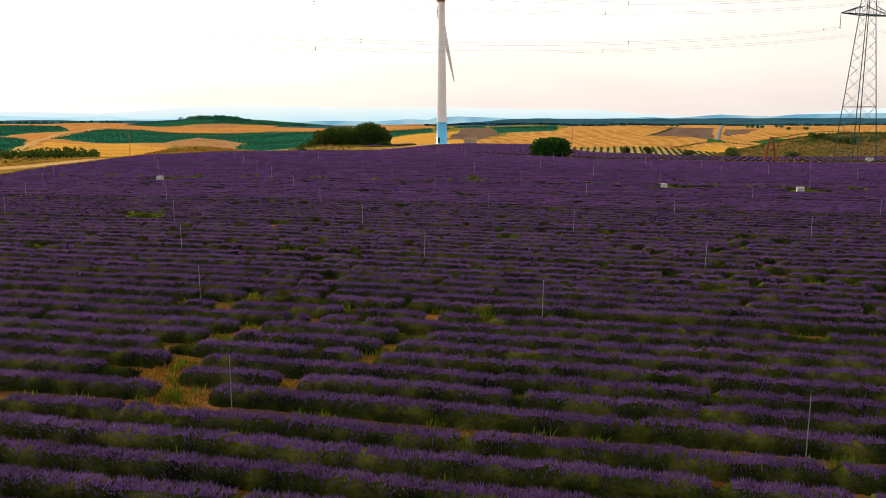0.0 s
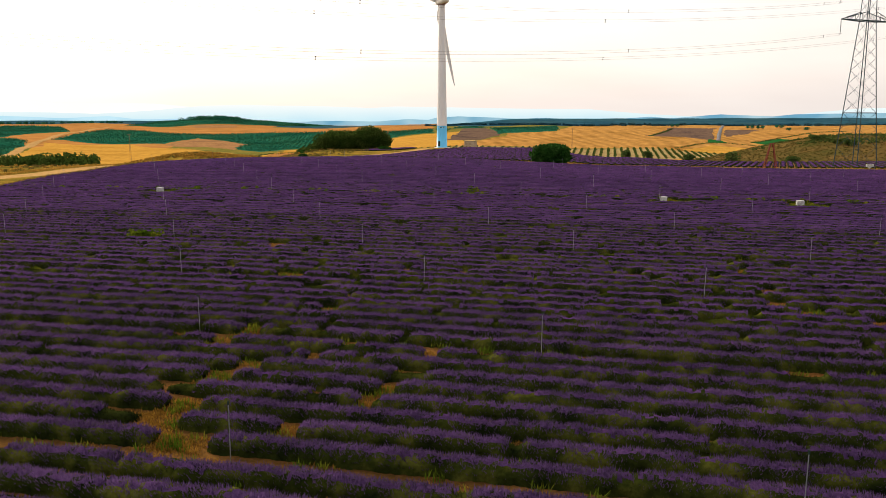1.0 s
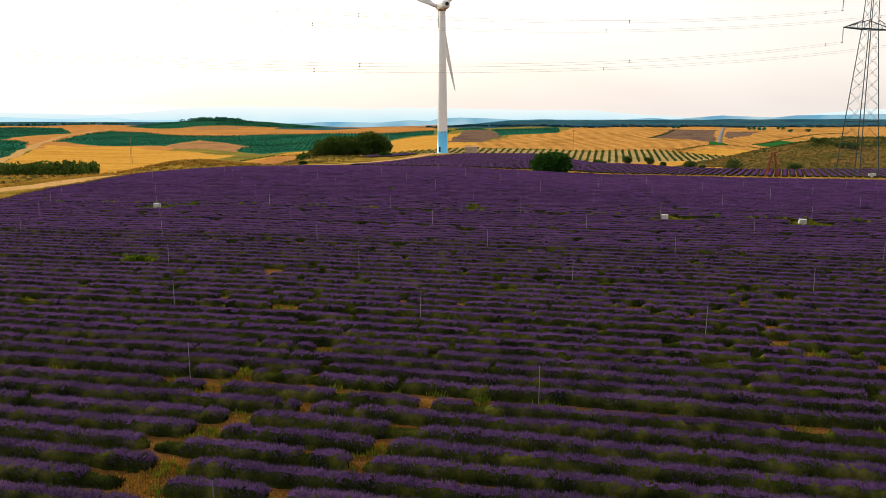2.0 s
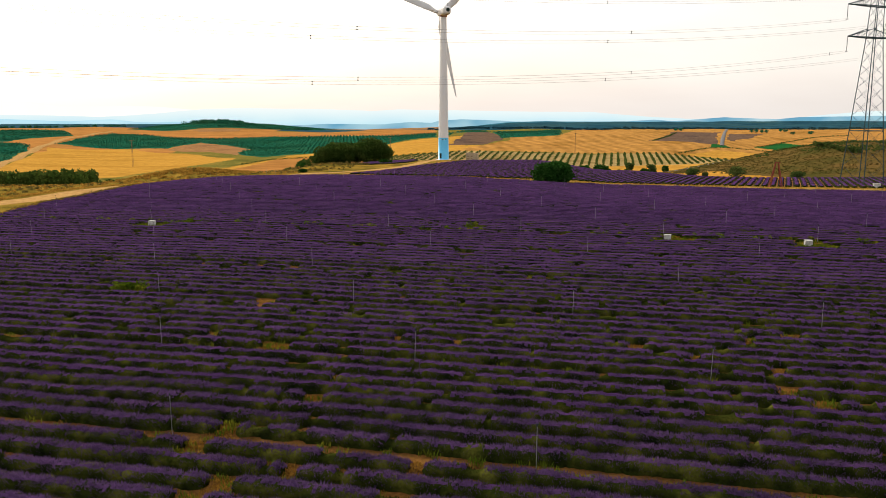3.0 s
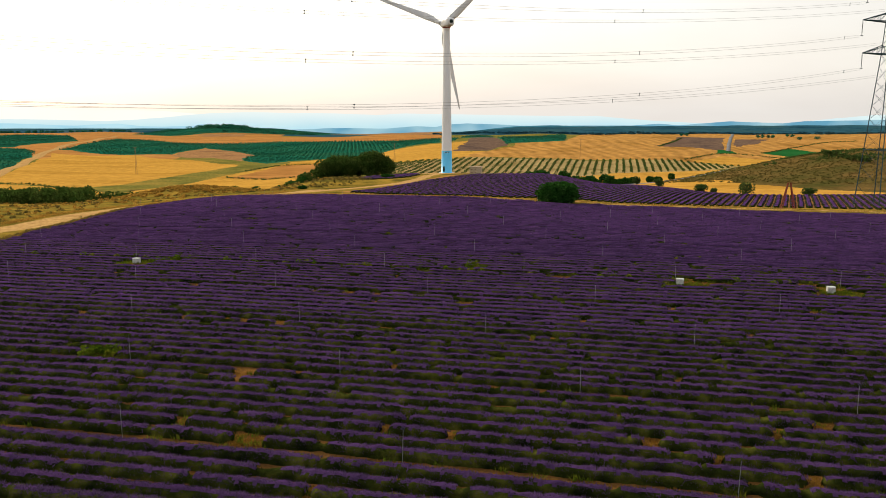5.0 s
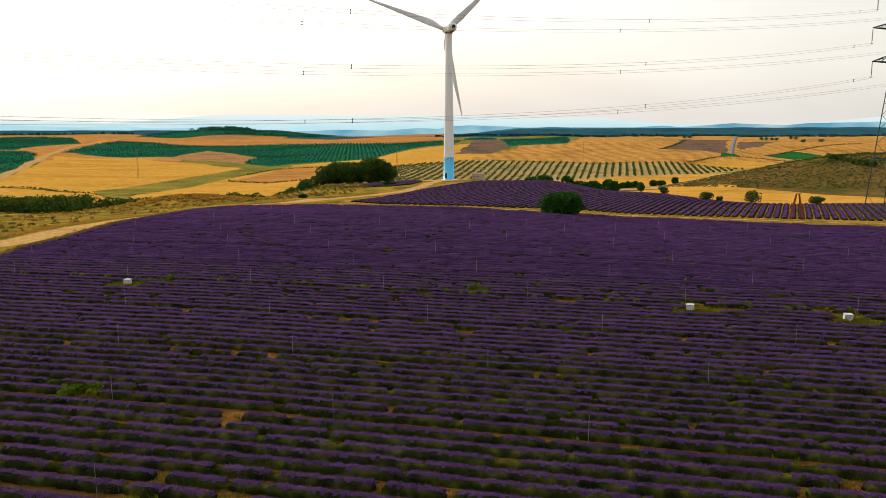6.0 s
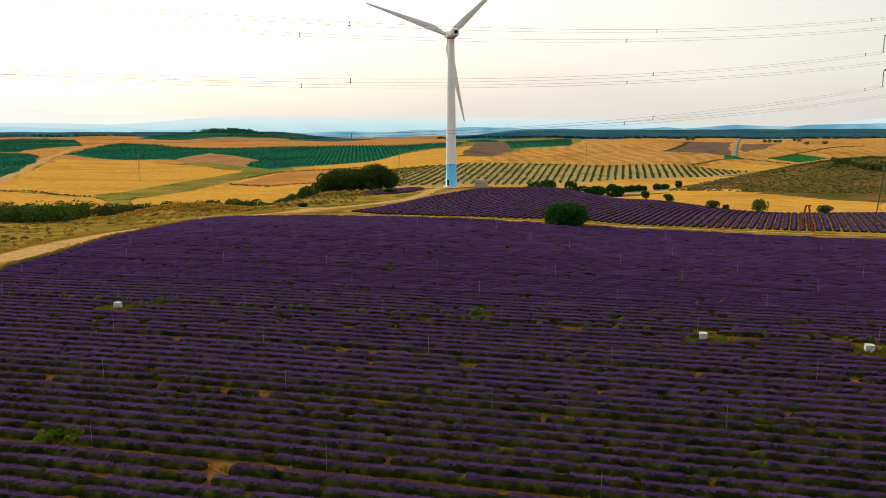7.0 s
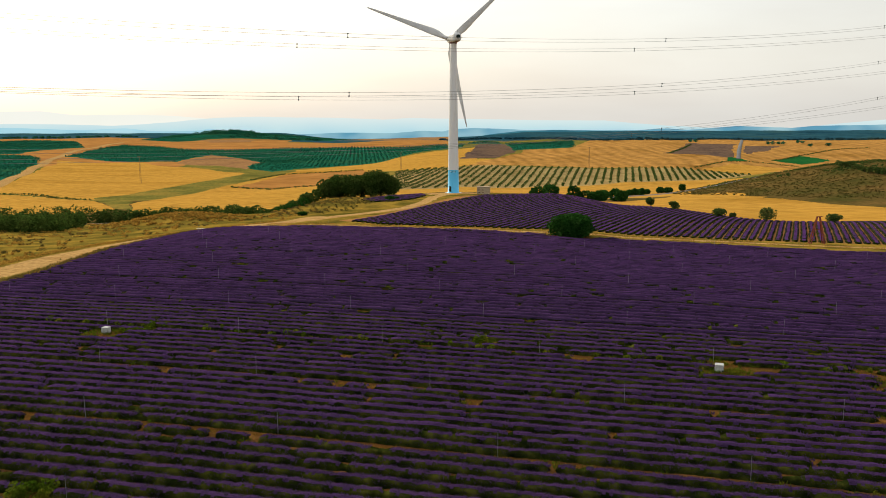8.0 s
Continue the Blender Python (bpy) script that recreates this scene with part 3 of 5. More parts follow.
# plants missing from the rows: lane, row, metres along it, half length
GAPS_NEAR = (
    (0, 7, -19.8, 0.6), (1, 0, -19.1, 0.8), (0, 5, -16.7, 0.7), (0, 4, -17.4, 1.0), (0, 6, -14.4, 0.35), (0, 7, -9.3, 0.35), (0, 4, -10.0, 0.4), (0, 3, -10.4, 0.5),
    (0, 1, -12.2, 0.45), (0, 0, -15.6, 1.3), (0, 2, -17.2, 0.9), (0, 1, -17.3, 1.2), (2, 7, -28.5, 1.0), (2, 6, -28.3, 0.4), (3, 1, -18.3, 0.4), (2, 2, -15.4, 0.35),
)
GAPS_MIDDLE = (
    (2, 0, -22.6, 1.3), (1, 5, -16.7, 0.35), (1, 3, -16.7, 0.75), (2, 1, -28.0, 0.5), (2, 2, -11.2, 0.35), (3, 2, 2.4, 0.4), (2, 3, 0.1, 0.6), (2, 2, 3.6, 0.4),
    (2, 6, 10.3, 0.6), (2, 1, 8.2, 0.5), (1, 7, 8.1, 0.6), (1, 6, 9.4, 0.7), (2, 5, 7.4, 0.3), (1, 5, 13.2, 1.2), (1, 4, 14.4, 1.0), (1, 6, 15.8, 0.8),
)
GAPS_FAR = (
    (3, 7, -35.3, 0.5), (3, 7, -32.0, 0.7), (4, 7, -29.9, 0.9), (4, 7, -26.7, 0.6), (4, 5, -26.0, 0.5), (4, 6, -17.2, 1.5), (5, 4, -32.2, 1.1), (4, 7, -33.7, 0.4),
    (5, 7, -8.6, 1.6), (4, 7, 2.8, 0.45), (4, 2, 9.0, 0.6), (5, 5, 17.8, 0.9), (4, 3, -5.0, 0.3), (3, 7, -9.0, 0.4), (6, 0, 18.1, 1.6), (3, 7, -41.4, 0.4),
    (3, 7, -52.3, 0.8), (5, 0, 16.1, 0.6), (4, 7, -48.0, 0.5), (6, 0, 5.0, 2.2), (5, 7, 6.2, 1.2), (5, 7, 20.0, 2.0),
)


def row_place(lane, row, r):
    """The plan place r metres along a row of the main field."""
    p = ACROSS * (LANE_0 + lane * LANE_STEP + FIRST + row * PITCH) + ALONG * r
    return p[0], p[1]


GAPS = [(*row_place(lane, row, r), (0.8 if lane < 3 else 0.65) * a, 0.75) for lane, row, r, a in GAPS_NEAR + GAPS_MIDDLE + GAPS_FAR]
GAPS += [(-25.0, 71.5, 1.7, 0.9), (-36.4, 110.8, 2.5, 1.6), (-32.5, 111.5, 2.2, 0.6), (-40, 113, 1.6, 0.6), (6.9, 105.6, 1.6, 1.0), (29.7, 94.7, 2.3, 1.5), (33.2, 95.0, 1.6, 0.7), (44.5, 90.1, 2.6, 1.5)]


def bare(x, y):
    """Where plants are missing."""
    g = np.zeros(np.shape(x), bool)
    for cx, cy, a, b in GAPS:
        u = (x - cx) * ALONG[0] + (y - cy) * ALONG[1]
        v = (x - cx) * ACROSS[0] + (y - cy) * ACROSS[1]
        g |= (u / a) ** 2 + (v / b) ** 2 < 1 + 0.5 * noise2(x, y, 12, 0.9)
    return g


def thin(x, y):
    """How patchy the planting is, from 0 to 1."""
    return 0.3 * np.exp(-((x + 11) / 8) ** 2 - ((y - 31) / 6) ** 2) + 0.4 * np.exp(-((x - 20) / 7) ** 2 - ((y - 40) / 6) ** 2) + 0.3 * np.exp(-((y - 104) / 5) ** 2) + 0.15 * np.clip(noise2(x, y, 14, 16.0), 0, 1) + 0.5 * np.exp(-((x - 12) / 26) ** 2 - ((y - 292) / 26) ** 2) + 0.6 * np.exp(-((x - 30) / 45) ** 2 - ((y - 199) / 7) ** 2)


def spikes_of(count, n, body, w, h, u, step, sway, start, along, across, size, g, spread, low, flowering=False):
    """Thin upright spikes, one triangle each, on the top of a row."""
    k = g.integers(0, n - 1, int(count))
    k = k[body[k] > 0.3]
    m = len(k)
    if flowering:     # some plants carry no bloom
        k = k[noise2(start[0] + along[0] * u[k], start[1] + along[1] * u[k], 17, 0.9) + 0.25 * g.standard_normal(m) < 0.62]
        m = len(k)
    t = math.pi / 2 + np.clip(g.normal(0, spread, m), -1.3, 1.3)
    bx, bz = np.cos(t) * w[k] * 0.92, np.sin(t) ** 0.75 * h[k] * low
    su = u[k] + g.uniform(0, 1, m) * step
    ox = start[0] + along[0] * su + across[0] * (sway[k] + bx)
    oy = start[1] + along[1] * su + across[1] * (sway[k] + bx)
    oz = height(ox, oy) + bz
    ln = size[0] * g.uniform(0.55, 1.25, m)
    lean = np.cos(t) * 0.8 + 0.2 * g.standard_normal(m)
    side = 0.25 * g.standard_normal(m)
    base = np.stack([ox, oy, oz], -1)
    tip = base + np.stack([(across[0] * lean + along[0] * side) * ln, (across[1] * lean + along[1] * side) * ln, ln * (1 - 0.25 * np.abs(lean))], -1)
    ang = g.uniform(-0.8, 0.8, m)
    wd = size[1] * g.uniform(0.7, 1.3, m) / 2
    off = np.stack([np.cos(ang) * wd, np.sin(ang) * wd, np.zeros(m)], -1)
    q = np.arange(m)
    return np.concatenate([base - off, base + off, tip]), np.stack([q, q + m, q + 2 * m], -1)


def row_meshes(start, along, length, step, ring, spikes, spike_size, rise, half, clump, seed, gap_rate, keep, cover=0.965):
    """Foliage and flower arrays of one row that begins at start; cover: how far down the flowers reach (1: crest only)."""
    g = np.random.default_rng(seed)
    n = max(4, int(length / step))
    u = np.linspace(0, length, n)
    sway = 0.10 * value_noise(u, seed + 1, 3.5)
    across = np.array((-along[1], along[0]))
    cx = start[0] + along[0] * u + across[0] * sway
    cy = start[1] + along[1] * u + across[1] * sway
    weak = value_noise(u, seed + 2, 1.1) + gap_rate + 0.36 * thin(cx, cy)      # failing plants, and dead ones
    alive = keep(cx, cy) & ~(weak > 1.14) & ~bare(cx, cy)
    vigour = 1 - 0.4 * smooth(0.8, 1.05, weak)
    body = alive.astype(float)
    reach = max(1, int(0.42 / step))      # the last plant before a gap rounds off
    body = np.convolve(np.pad(body, reach, mode="edge"), np.full(2 * reach + 1, 1 / (2 * reach + 1)), "valid") * alive
    phase = g.uniform(0, 6)
    lump = 0.85 + 0.15 * np.abs(np.sin(math.pi * (u + 0.25 * value_noise(u, seed + 5, 1.3)) / clump + phase)) ** 0.7
    w = half * vigour * body ** 0.6 * lump * (1 + 0.11 * value_noise(u, seed + 3, 0.9))
    h = rise * vigour * body ** 0.6 * lump * (1 + 0.08 * value_noise(u, seed + 4, 1.4))
    th = np.linspace(0, math.pi, ring)
    dx = np.cos(th)[None] * w[:, None] * (1 + 0.06 * g.standard_normal((n, ring)))
    dz = np.sin(th)[None] ** 0.7 * h[:, None] * (1 + 0.05 * g.standard_normal((n, ring)))
    dz[:, 0] = dz[:, -1] = -0.05
    dz[body == 0] = -0.05
    px = cx[:, None] + across[0] * dx
    py = cy[:, None] + across[1] * dx
    pz = height(px, py) + dz
    pts = np.stack([px, py, pz], -1)
    i, j = np.meshgrid(np.arange(n - 1), np.arange(ring - 1), indexing="ij")
    live = (body[:-1] > 0) | (body[1:] > 0)
    a = (i * ring + j)
    faces = np.stack([a, a + ring, a + ring + 1, a + 1], -1)
    mid = np.sin(th[:-1] + math.pi / (2 * (ring - 1)))
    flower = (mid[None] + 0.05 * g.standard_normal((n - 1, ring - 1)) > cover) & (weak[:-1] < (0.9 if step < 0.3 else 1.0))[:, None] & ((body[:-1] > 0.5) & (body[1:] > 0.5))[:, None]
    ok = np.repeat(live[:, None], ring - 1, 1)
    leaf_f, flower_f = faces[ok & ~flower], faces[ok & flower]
    verts = pts.reshape(-1, 3)
    frame_args = (n, body, w, h, u, step, sway, start, along, across)
    sv, sf = spikes_of(length * spikes, *(n, body * (weak < (0.92 if step < 0.3 else 1.02)), *frame_args[2:]), spike_size, g, 0.58 if step < 0.18 else 0.7 if step < 0.3 else 0.85 if step < 0.5 else 1.1, 0.9, True)
    gv, gf = spikes_of(length * spikes * 0.3, *frame_args, (spike_size[0] * 0.75, spike_size[1] * 1.3), g, 1.1, 0.85)
    return verts, leaf_f, flower_f, sv, sf, gv, gf


def compact(verts, faces):
    used, inv = np.unique(faces, return_inverse=True)
    return verts[used], inv.reshape(faces.shape)


def tri_of(quads):
    return np.concatenate([quads[:, :3], quads[:, (0, 2, 3)]])


def add_row(data, label, group):
    verts, leaf_f, flower_f, sv, sf, gv, gf = data
    if len(leaf_f) < 3 or len(flower_f) < 3:
        return
    top = tagged(new("lavender_row"), label, "lavender", group)
    v, f = compact(verts, leaf_f)
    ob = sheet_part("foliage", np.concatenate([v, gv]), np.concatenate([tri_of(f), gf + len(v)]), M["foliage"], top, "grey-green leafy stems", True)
    tagged(ob, kind="stuff")
    v, f = compact(verts, flower_f)
    ob = sheet_part("bloom", np.concatenate([v, sv]), np.concatenate([tri_of(f), sf + len(v)]), M["flowers"], top, "purple flower spikes", True)
    tagged(ob, kind="stuff")


def main_field():
    lane = -1
    seed = 1000
    while True:
        lane += 1
        s_lane = LANE_0 - LANE_STEP + lane * LANE_STEP
        if s_lane > 215:
            break
        for i in range(ROWS):
            s = s_lane + FIRST + i * PITCH
            seed += 10
            if s < 12 or s > 214:
                continue
            c = ACROSS * s
            left = -(0.60 * s + 12) - c[0]
            start = c + ALONG * (left / ALONG[0])
            length = (2 * (0.60 * s + 12)) / ALONG[0]
            if s < 42:
                lod = (0.15, 9, 300, (0.18, 0.033))
            elif s < 78:
                lod = (0.24, 9, 120, (0.16, 0.05))
            elif s < 125:
                lod = (0.42, 8, 48, (0.17, 0.085))
            else:
                lod = (0.8, 7, 22, (0.18, 0.13))
            gap = 0.07 if s < 110 else 0.14
            keep = lambda x, y: within(FIELD, x, y) & (np.hypot(x - 33.8, y - 200) > 6)
            top = 0.94 if s < 42 else 0.88 if s < 78 else 0.7 if s < 112 else 0.3
            data = row_meshes(start, ALONG, length, lod[0], lod[1], lod[2], lod[3], 0.5, 0.57, 1.15, seed, gap, keep, top)
            add_row(data, "purple lavender row in bloom over dry soil", "rows of the main lavender field")


def hill_field():
    d = np.array((math.sin(radians(25.4)), math.cos(radians(25.4))))
    p = np.array((-d[1], d[0]))
    seed = 9000
    for k in range(-110, 60):
        off = p * (k * 1.82) + np.array((90.0, 205.0))
        seed += 10
        start = off - d * 40
        data = row_meshes(start, d, 190, 0.6, 7, 9, (0.16, 0.14), 0.5, 0.74, 6.0, seed, 0.08, lambda x, y: within(HILL_FIELD, x, y) & (near_line(TRACKS[1][2], x, y) > 3.2) & (near_line(TRACKS[3][2], x, y) > 2) & (np.hypot(x - 10, y - 327) > 9), 0.8)
        add_row(data, "clipped purple lavender row with earth between the rows", "rows of the hill lavender field")
    d2 = np.array((math.cos(radians(-25)), math.sin(radians(-25))))
    p2 = np.array((-d2[1], d2[0]))
    for k in range(-12, 14):
        seed += 10
        start = np.array((-10.0, 306.0)) + p2 * (k * 1.82) - d2 * 25
        data = row_meshes(start, d2, 50, 0.6, 7, 6, (0.16, 0.16), 0.55, 0.62, 0.8, seed, 0.02, lambda x, y: within(HILL_PATCH, x, y), 0.8)
        add_row(data, "short lavender row on the small plot by the turbine", "rows of the small lavender plot")


main_field()
hill_field()


# ---- wind turbine ----
def wind_turbine():
    bx, by = 10.6, 330.0
    bz = land(bx, by) - 0.05
    t = thing("wind_turbine", pose(bx, by, bz), "white three-bladed wind turbine with a light blue tower base", "wind turbine")
    hub_z = 59.0
    r = lambda z: 2.2 - (2.2 - 1.25) * z / 57.0
    part("foundation", lathe([(3.2, -0.6), (3.2, 0.12), (3.0, 0.2)], 32), M["concrete"], t, "round concrete footing")
    base = part("tower_base", lathe([(r(0) + 0.12, 0.1), (r(0) + 0.12, 0.3), (r(0), 0.35), (r(9.2), 9.2)], 40), M["blue_paint"], t, "light blue painted base section", True)
    for lo, hi in ((9.2, 20.5), (20.5, 39.0), (39.0, 57.2)):
        part("tower_section", lathe([(r(lo), lo), (r(hi), hi - 0.02)], 48), M["white_paint"], t, "tapered white steel tower section", True)
        part("flange", lathe([(r(lo) + 0.04, lo - 0.1), (r(lo) + 0.04, lo + 0.1)], 48), M["white_paint"], t, "bolted joint ring", True)
    door = part("tower_door", box_bm(0.9, 0.14, 2.1, 0.04), M["dark_vent"], t, "grey steel tower door")
    a = radians(-35)
    door.matrix_basis = Matrix.Rotation(a, 4, "Z") @ pose(0, -r(1.5) - 0.02, 0.7)
    # worn lettering on the base, kept as plain bars
    for i in range(5):
        ang = radians(-30 + i * 12)
        bar = part("lettering_bar", box_bm(0.3, 0.03, 0.36), M["dark_vent"] if i % 3 else M["white_paint"], base)
        bar.matrix_basis = Matrix.Rotation(ang, 4, "Z") @ pose(0, -r(8.5) - 0.012, 8.3 - 0.15 * (i % 2))
    yaw = Matrix.Rotation(radians(17), 4, "Z")
    axis = Matrix.Translation((0, 0, hub_z)) @ yaw
    bm = bmesh.new()
    rows = []
    for y, w, h, dz in ((-5.6, 0.9, 0.9, 0.1), (-5.3, 1.35, 1.35, 0.1), (-3.5, 1.65, 1.7, 0.1), (0.0, 1.75, 1.8, 0.1), (2.2, 1.6, 1.65, 0.05), (2.9, 1.3, 1.35, 0.0)):
        ring = []
        for i in range(24):
            c, s = math.cos(2 * math.pi * i / 24), math.sin(2 * math.pi * i / 24)
            ring.append(bm.verts.new((w * math.copysign(abs(c) ** 0.55, c), y, dz + h * math.copysign(abs(s) ** 0.55, s))))
        rows.append(ring)
    for lo, hi in zip(rows, rows[1:]):
        for i in range(24):
            bm.faces.new((lo[i], lo[(i + 1) % 24], hi[(i + 1) % 24], hi[i]))
    bm.faces.new(rows[0])
    bm.faces.new(rows[-1][::-1])
    bmesh.ops.recalc_face_normals(bm, faces=bm.faces)
    nac = part("nacelle", bm, M["white_paint"], t, "white rounded nacelle", True)
    nac.matrix_basis = axis
    vent = part("rear_vent", lathe([(0.75, 0), (0.75, 0.12), (0.6, 0.14), (0.55, 0.05)], 24), M["dark_vent"], nac, "dark round cooling vent")
    vent.matrix_basis = pose(0, -5.58, 0.15, 90)
    keel = part("yaw_ring", lathe([(1.15, -2.1), (1.5, -1.8), (1.5, -1.5)], 32), M["rust"], nac, "reddish yaw ring under the nacelle", True)
    keel.matrix_basis = pose(0, 0, 0)
    stain = part("hatch", box_bm(1.2, 1.6, 0.06, 0.02), M["rust"], nac, "red-brown service hatch")
    stain.matrix_basis = pose(0, -3.6, -1.64)
    mast = bmesh.new()
    beam(mast, (0.5, -3.5, 1.7), (0.5, -3.5, 3.0), 0.1, 6)
    beam(mast, (0.1, -3.5, 2.8), (0.9, -3.5, 2.8), 0.08, 6)
    part("wind_vane", mast, M["galvanised"], nac)
    hub = part("hub", lathe([(1.35, 0), (1.45, 0.6), (1.4, 1.5), (1.0, 2.3), (0.4, 2.8), (0.05, 2.95)], 28), M["blade"], t, "pale rotor hub", True)
    hub.matrix_basis = axis @ pose(0, 2.95, 0, -90)
    for i in range(3):
        bm = bmesh.new()
        rings = []
        for d, chord, thick, twist in ((0.9, 1.5, 1.5, 0), (2.4, 1.55, 1.45, 6), (5.0, 2.55, 0.85, 14), (7.5, 2.85, 0.6, 13), (12, 2.3, 0.42, 9), (18, 1.75, 0.3, 5), (25, 1.2, 0.2, 2), (31, 0.75, 0.12, 0), (33.6, 0.45, 0.07, 0), (34.2, 0.12, 0.04, 0)):
            ring = []
            for j in range(14):
                a = 2 * math.pi * j / 14
                u = math.cos(a) * chord / 2 + (0.18 * chord if d > 3 else 0)
                v = math.sin(a) * thick / 2 * (0.55 + 0.45 * math.cos(a / 2) ** 2 if d > 3 else 1)
                w = radians(twist)
                ring.append(bm.verts.new((u * math.cos(w) - v * math.sin(w), u * math.sin(w) + v * math.cos(w), d)))
            rings.append(ring)
        for lo, hi in zip(rings, rings[1:]):
            for j in range(14):
                bm.faces.new((lo[j], lo[(j + 1) % 14], hi[(j + 1) % 14], hi[j]))
        bm.faces.new(rings[0][::-1])
        bm.faces.new(rings[-1])
        bl = part("blade", bm, M["blade"], t, "long tapered grey-white blade", True)
        bl.matrix_basis = axis @ Matrix.Translation((0, 4.2, 0)) @ Matrix.Rotation(radians(168 + 120 * i), 4, "Y")


wind_turbine()


# ---- power line ----
PY = (111.5, 198.5)          # foot of the pylon
ARM = Vector((0.93, 0.37, 0)).normalized()
SIDE = Vector((-ARM.y, ARM.x, 0))
LEVELS = (32.6, 40.0, 47.4)   # undersides of the arms
REACH = (9.2, 9.9, 9.0)


def pylon():
    bz = land(*PY)
    t = thing("power_pylon", pose(PY[0], PY[1], 0), "tall galvanised steel lattice pylon with three pairs of arms", "pylon")
    half = lambda z: 3.5 - (3.5 - 1.3) * (z - bz) / (32.6 - bz) if z < 32.6 else 1.3 - 0.72 * (z - 32.6) / 22
    corner = lambda i, z: (ARM * (half(z) * (1, 1, -1, -1)[i]) + SIDE * (half(z) * (1, -1, -1, 1)[i])) + Vector((0, 0, z))
    zs = [bz - 0.3, bz + 5.0, bz + 9.5, bz + 13.6, bz + 17.4, bz + 20.9, bz + 24.1, bz + 27.0, bz + 29.7, 29.8, 32.6, 34.9, 37.4, 40.0, 42.4, 44.9, 47.4, 50.0, 53.0]
    zs = sorted(set(z for z in zs))
    for i in range(4):
        bm = bmesh.new()
        rings = []
        for z, w in ((bz - 0.3, 0.085), (32.6, 0.07), (53.0, 0.05)):
            rings.append([bm.verts.new(corner(i, z) + ARM * (w * p) + SIDE * (w * q)) for p, q in ((1, 1), (-1, 1), (-1, -1), (1, -1))])
        for lo, hi in zip(rings, rings[1:]):
            for n in range(4):
                bm.faces.new((lo[n], lo[(n + 1) % 4], hi[(n + 1) % 4], hi[n]))
        bm.faces.new(rings[0][::-1])
        bm.faces.new(rings[-1])
        part("leg", bm, M["galvanised"], t)
        foot = part("footing", box_bm(0.7, 0.7, 0.7, 0.05), M["concrete"], t)
        foot.matrix_basis = Matrix.Translation(corner(i, bz - 0.6))
        bm = bmesh.new()
        j = (i + 1) % 4
        for n, (a, b) in enumerate(zip(zs, zs[1:])):
            beam(bm, corner(i, a), corner(j, b), 0.06)
            beam(bm, corner(j, a), corner(i, b), 0.06)
            if n in (2, 9, 12, 15):
                beam(bm, corner(i, b), corner(j, b), 0.2)
        part("bracing", bm, M["galvanised"], t, "crossed lattice bars")
    for z, reach in zip(LEVELS, REACH):
        for s in (1, -1):
            bm = bmesh.new()
            tip = ARM * (reach * s) + Vector((0, 0, z + 0.1))
            for q in (1, -1):
                foot = ARM * (half(z) * s) + SIDE * (half(z) * q) + Vector((0, 0, z))
                head = ARM * (half(z + 2.2) * s) + SIDE * (half(z + 2.2) * q) + Vector((0, 0, z + 2.2))
                beam(bm, foot, tip, 0.26)
                beam(bm, head, tip, 0.2)
                for k in (0.25, 0.5, 0.75):
                    beam(bm, foot.lerp(tip, k), head.lerp(tip, k), 0.1)
                    beam(bm, foot.lerp(tip, k), head.lerp(tip, k - 0.25), 0.1)
            for k in (0.3, 0.6):
                f1 = ARM * (half(z) * s) + SIDE * half(z) + Vector((0, 0, z))
                f2 = ARM * (half(z) * s) - SIDE * half(z) + Vector((0, 0, z))
                beam(bm, f1.lerp(tip, k), f2.lerp(tip, k), 0.1)
            part("cross_arm", bm, M["galvanised"], t, "pointed lattice arm")
            bm = bmesh.new()
            beam(bm, tip, tip - Vector((0, 0, 3.5)), 0.1, 6)
            for k in range(12):
                c = tip - Vector((0, 0, 0.5 + 0.22 * k))
                bmesh.ops.create_cone(bm, segments=10, radius1=0.16, radius2=0.06, depth=0.12, cap_ends=True, matrix=Matrix.Translation(c))
            beam(bm, tip + SIDE * 0.35 - Vector((0, 0, 3.5)), tip - SIDE * 0.35 - Vector((0, 0, 3.5)), 0.14)
            part("insulator", bm, M["insulator"], t, "hanging string of glass insulators")


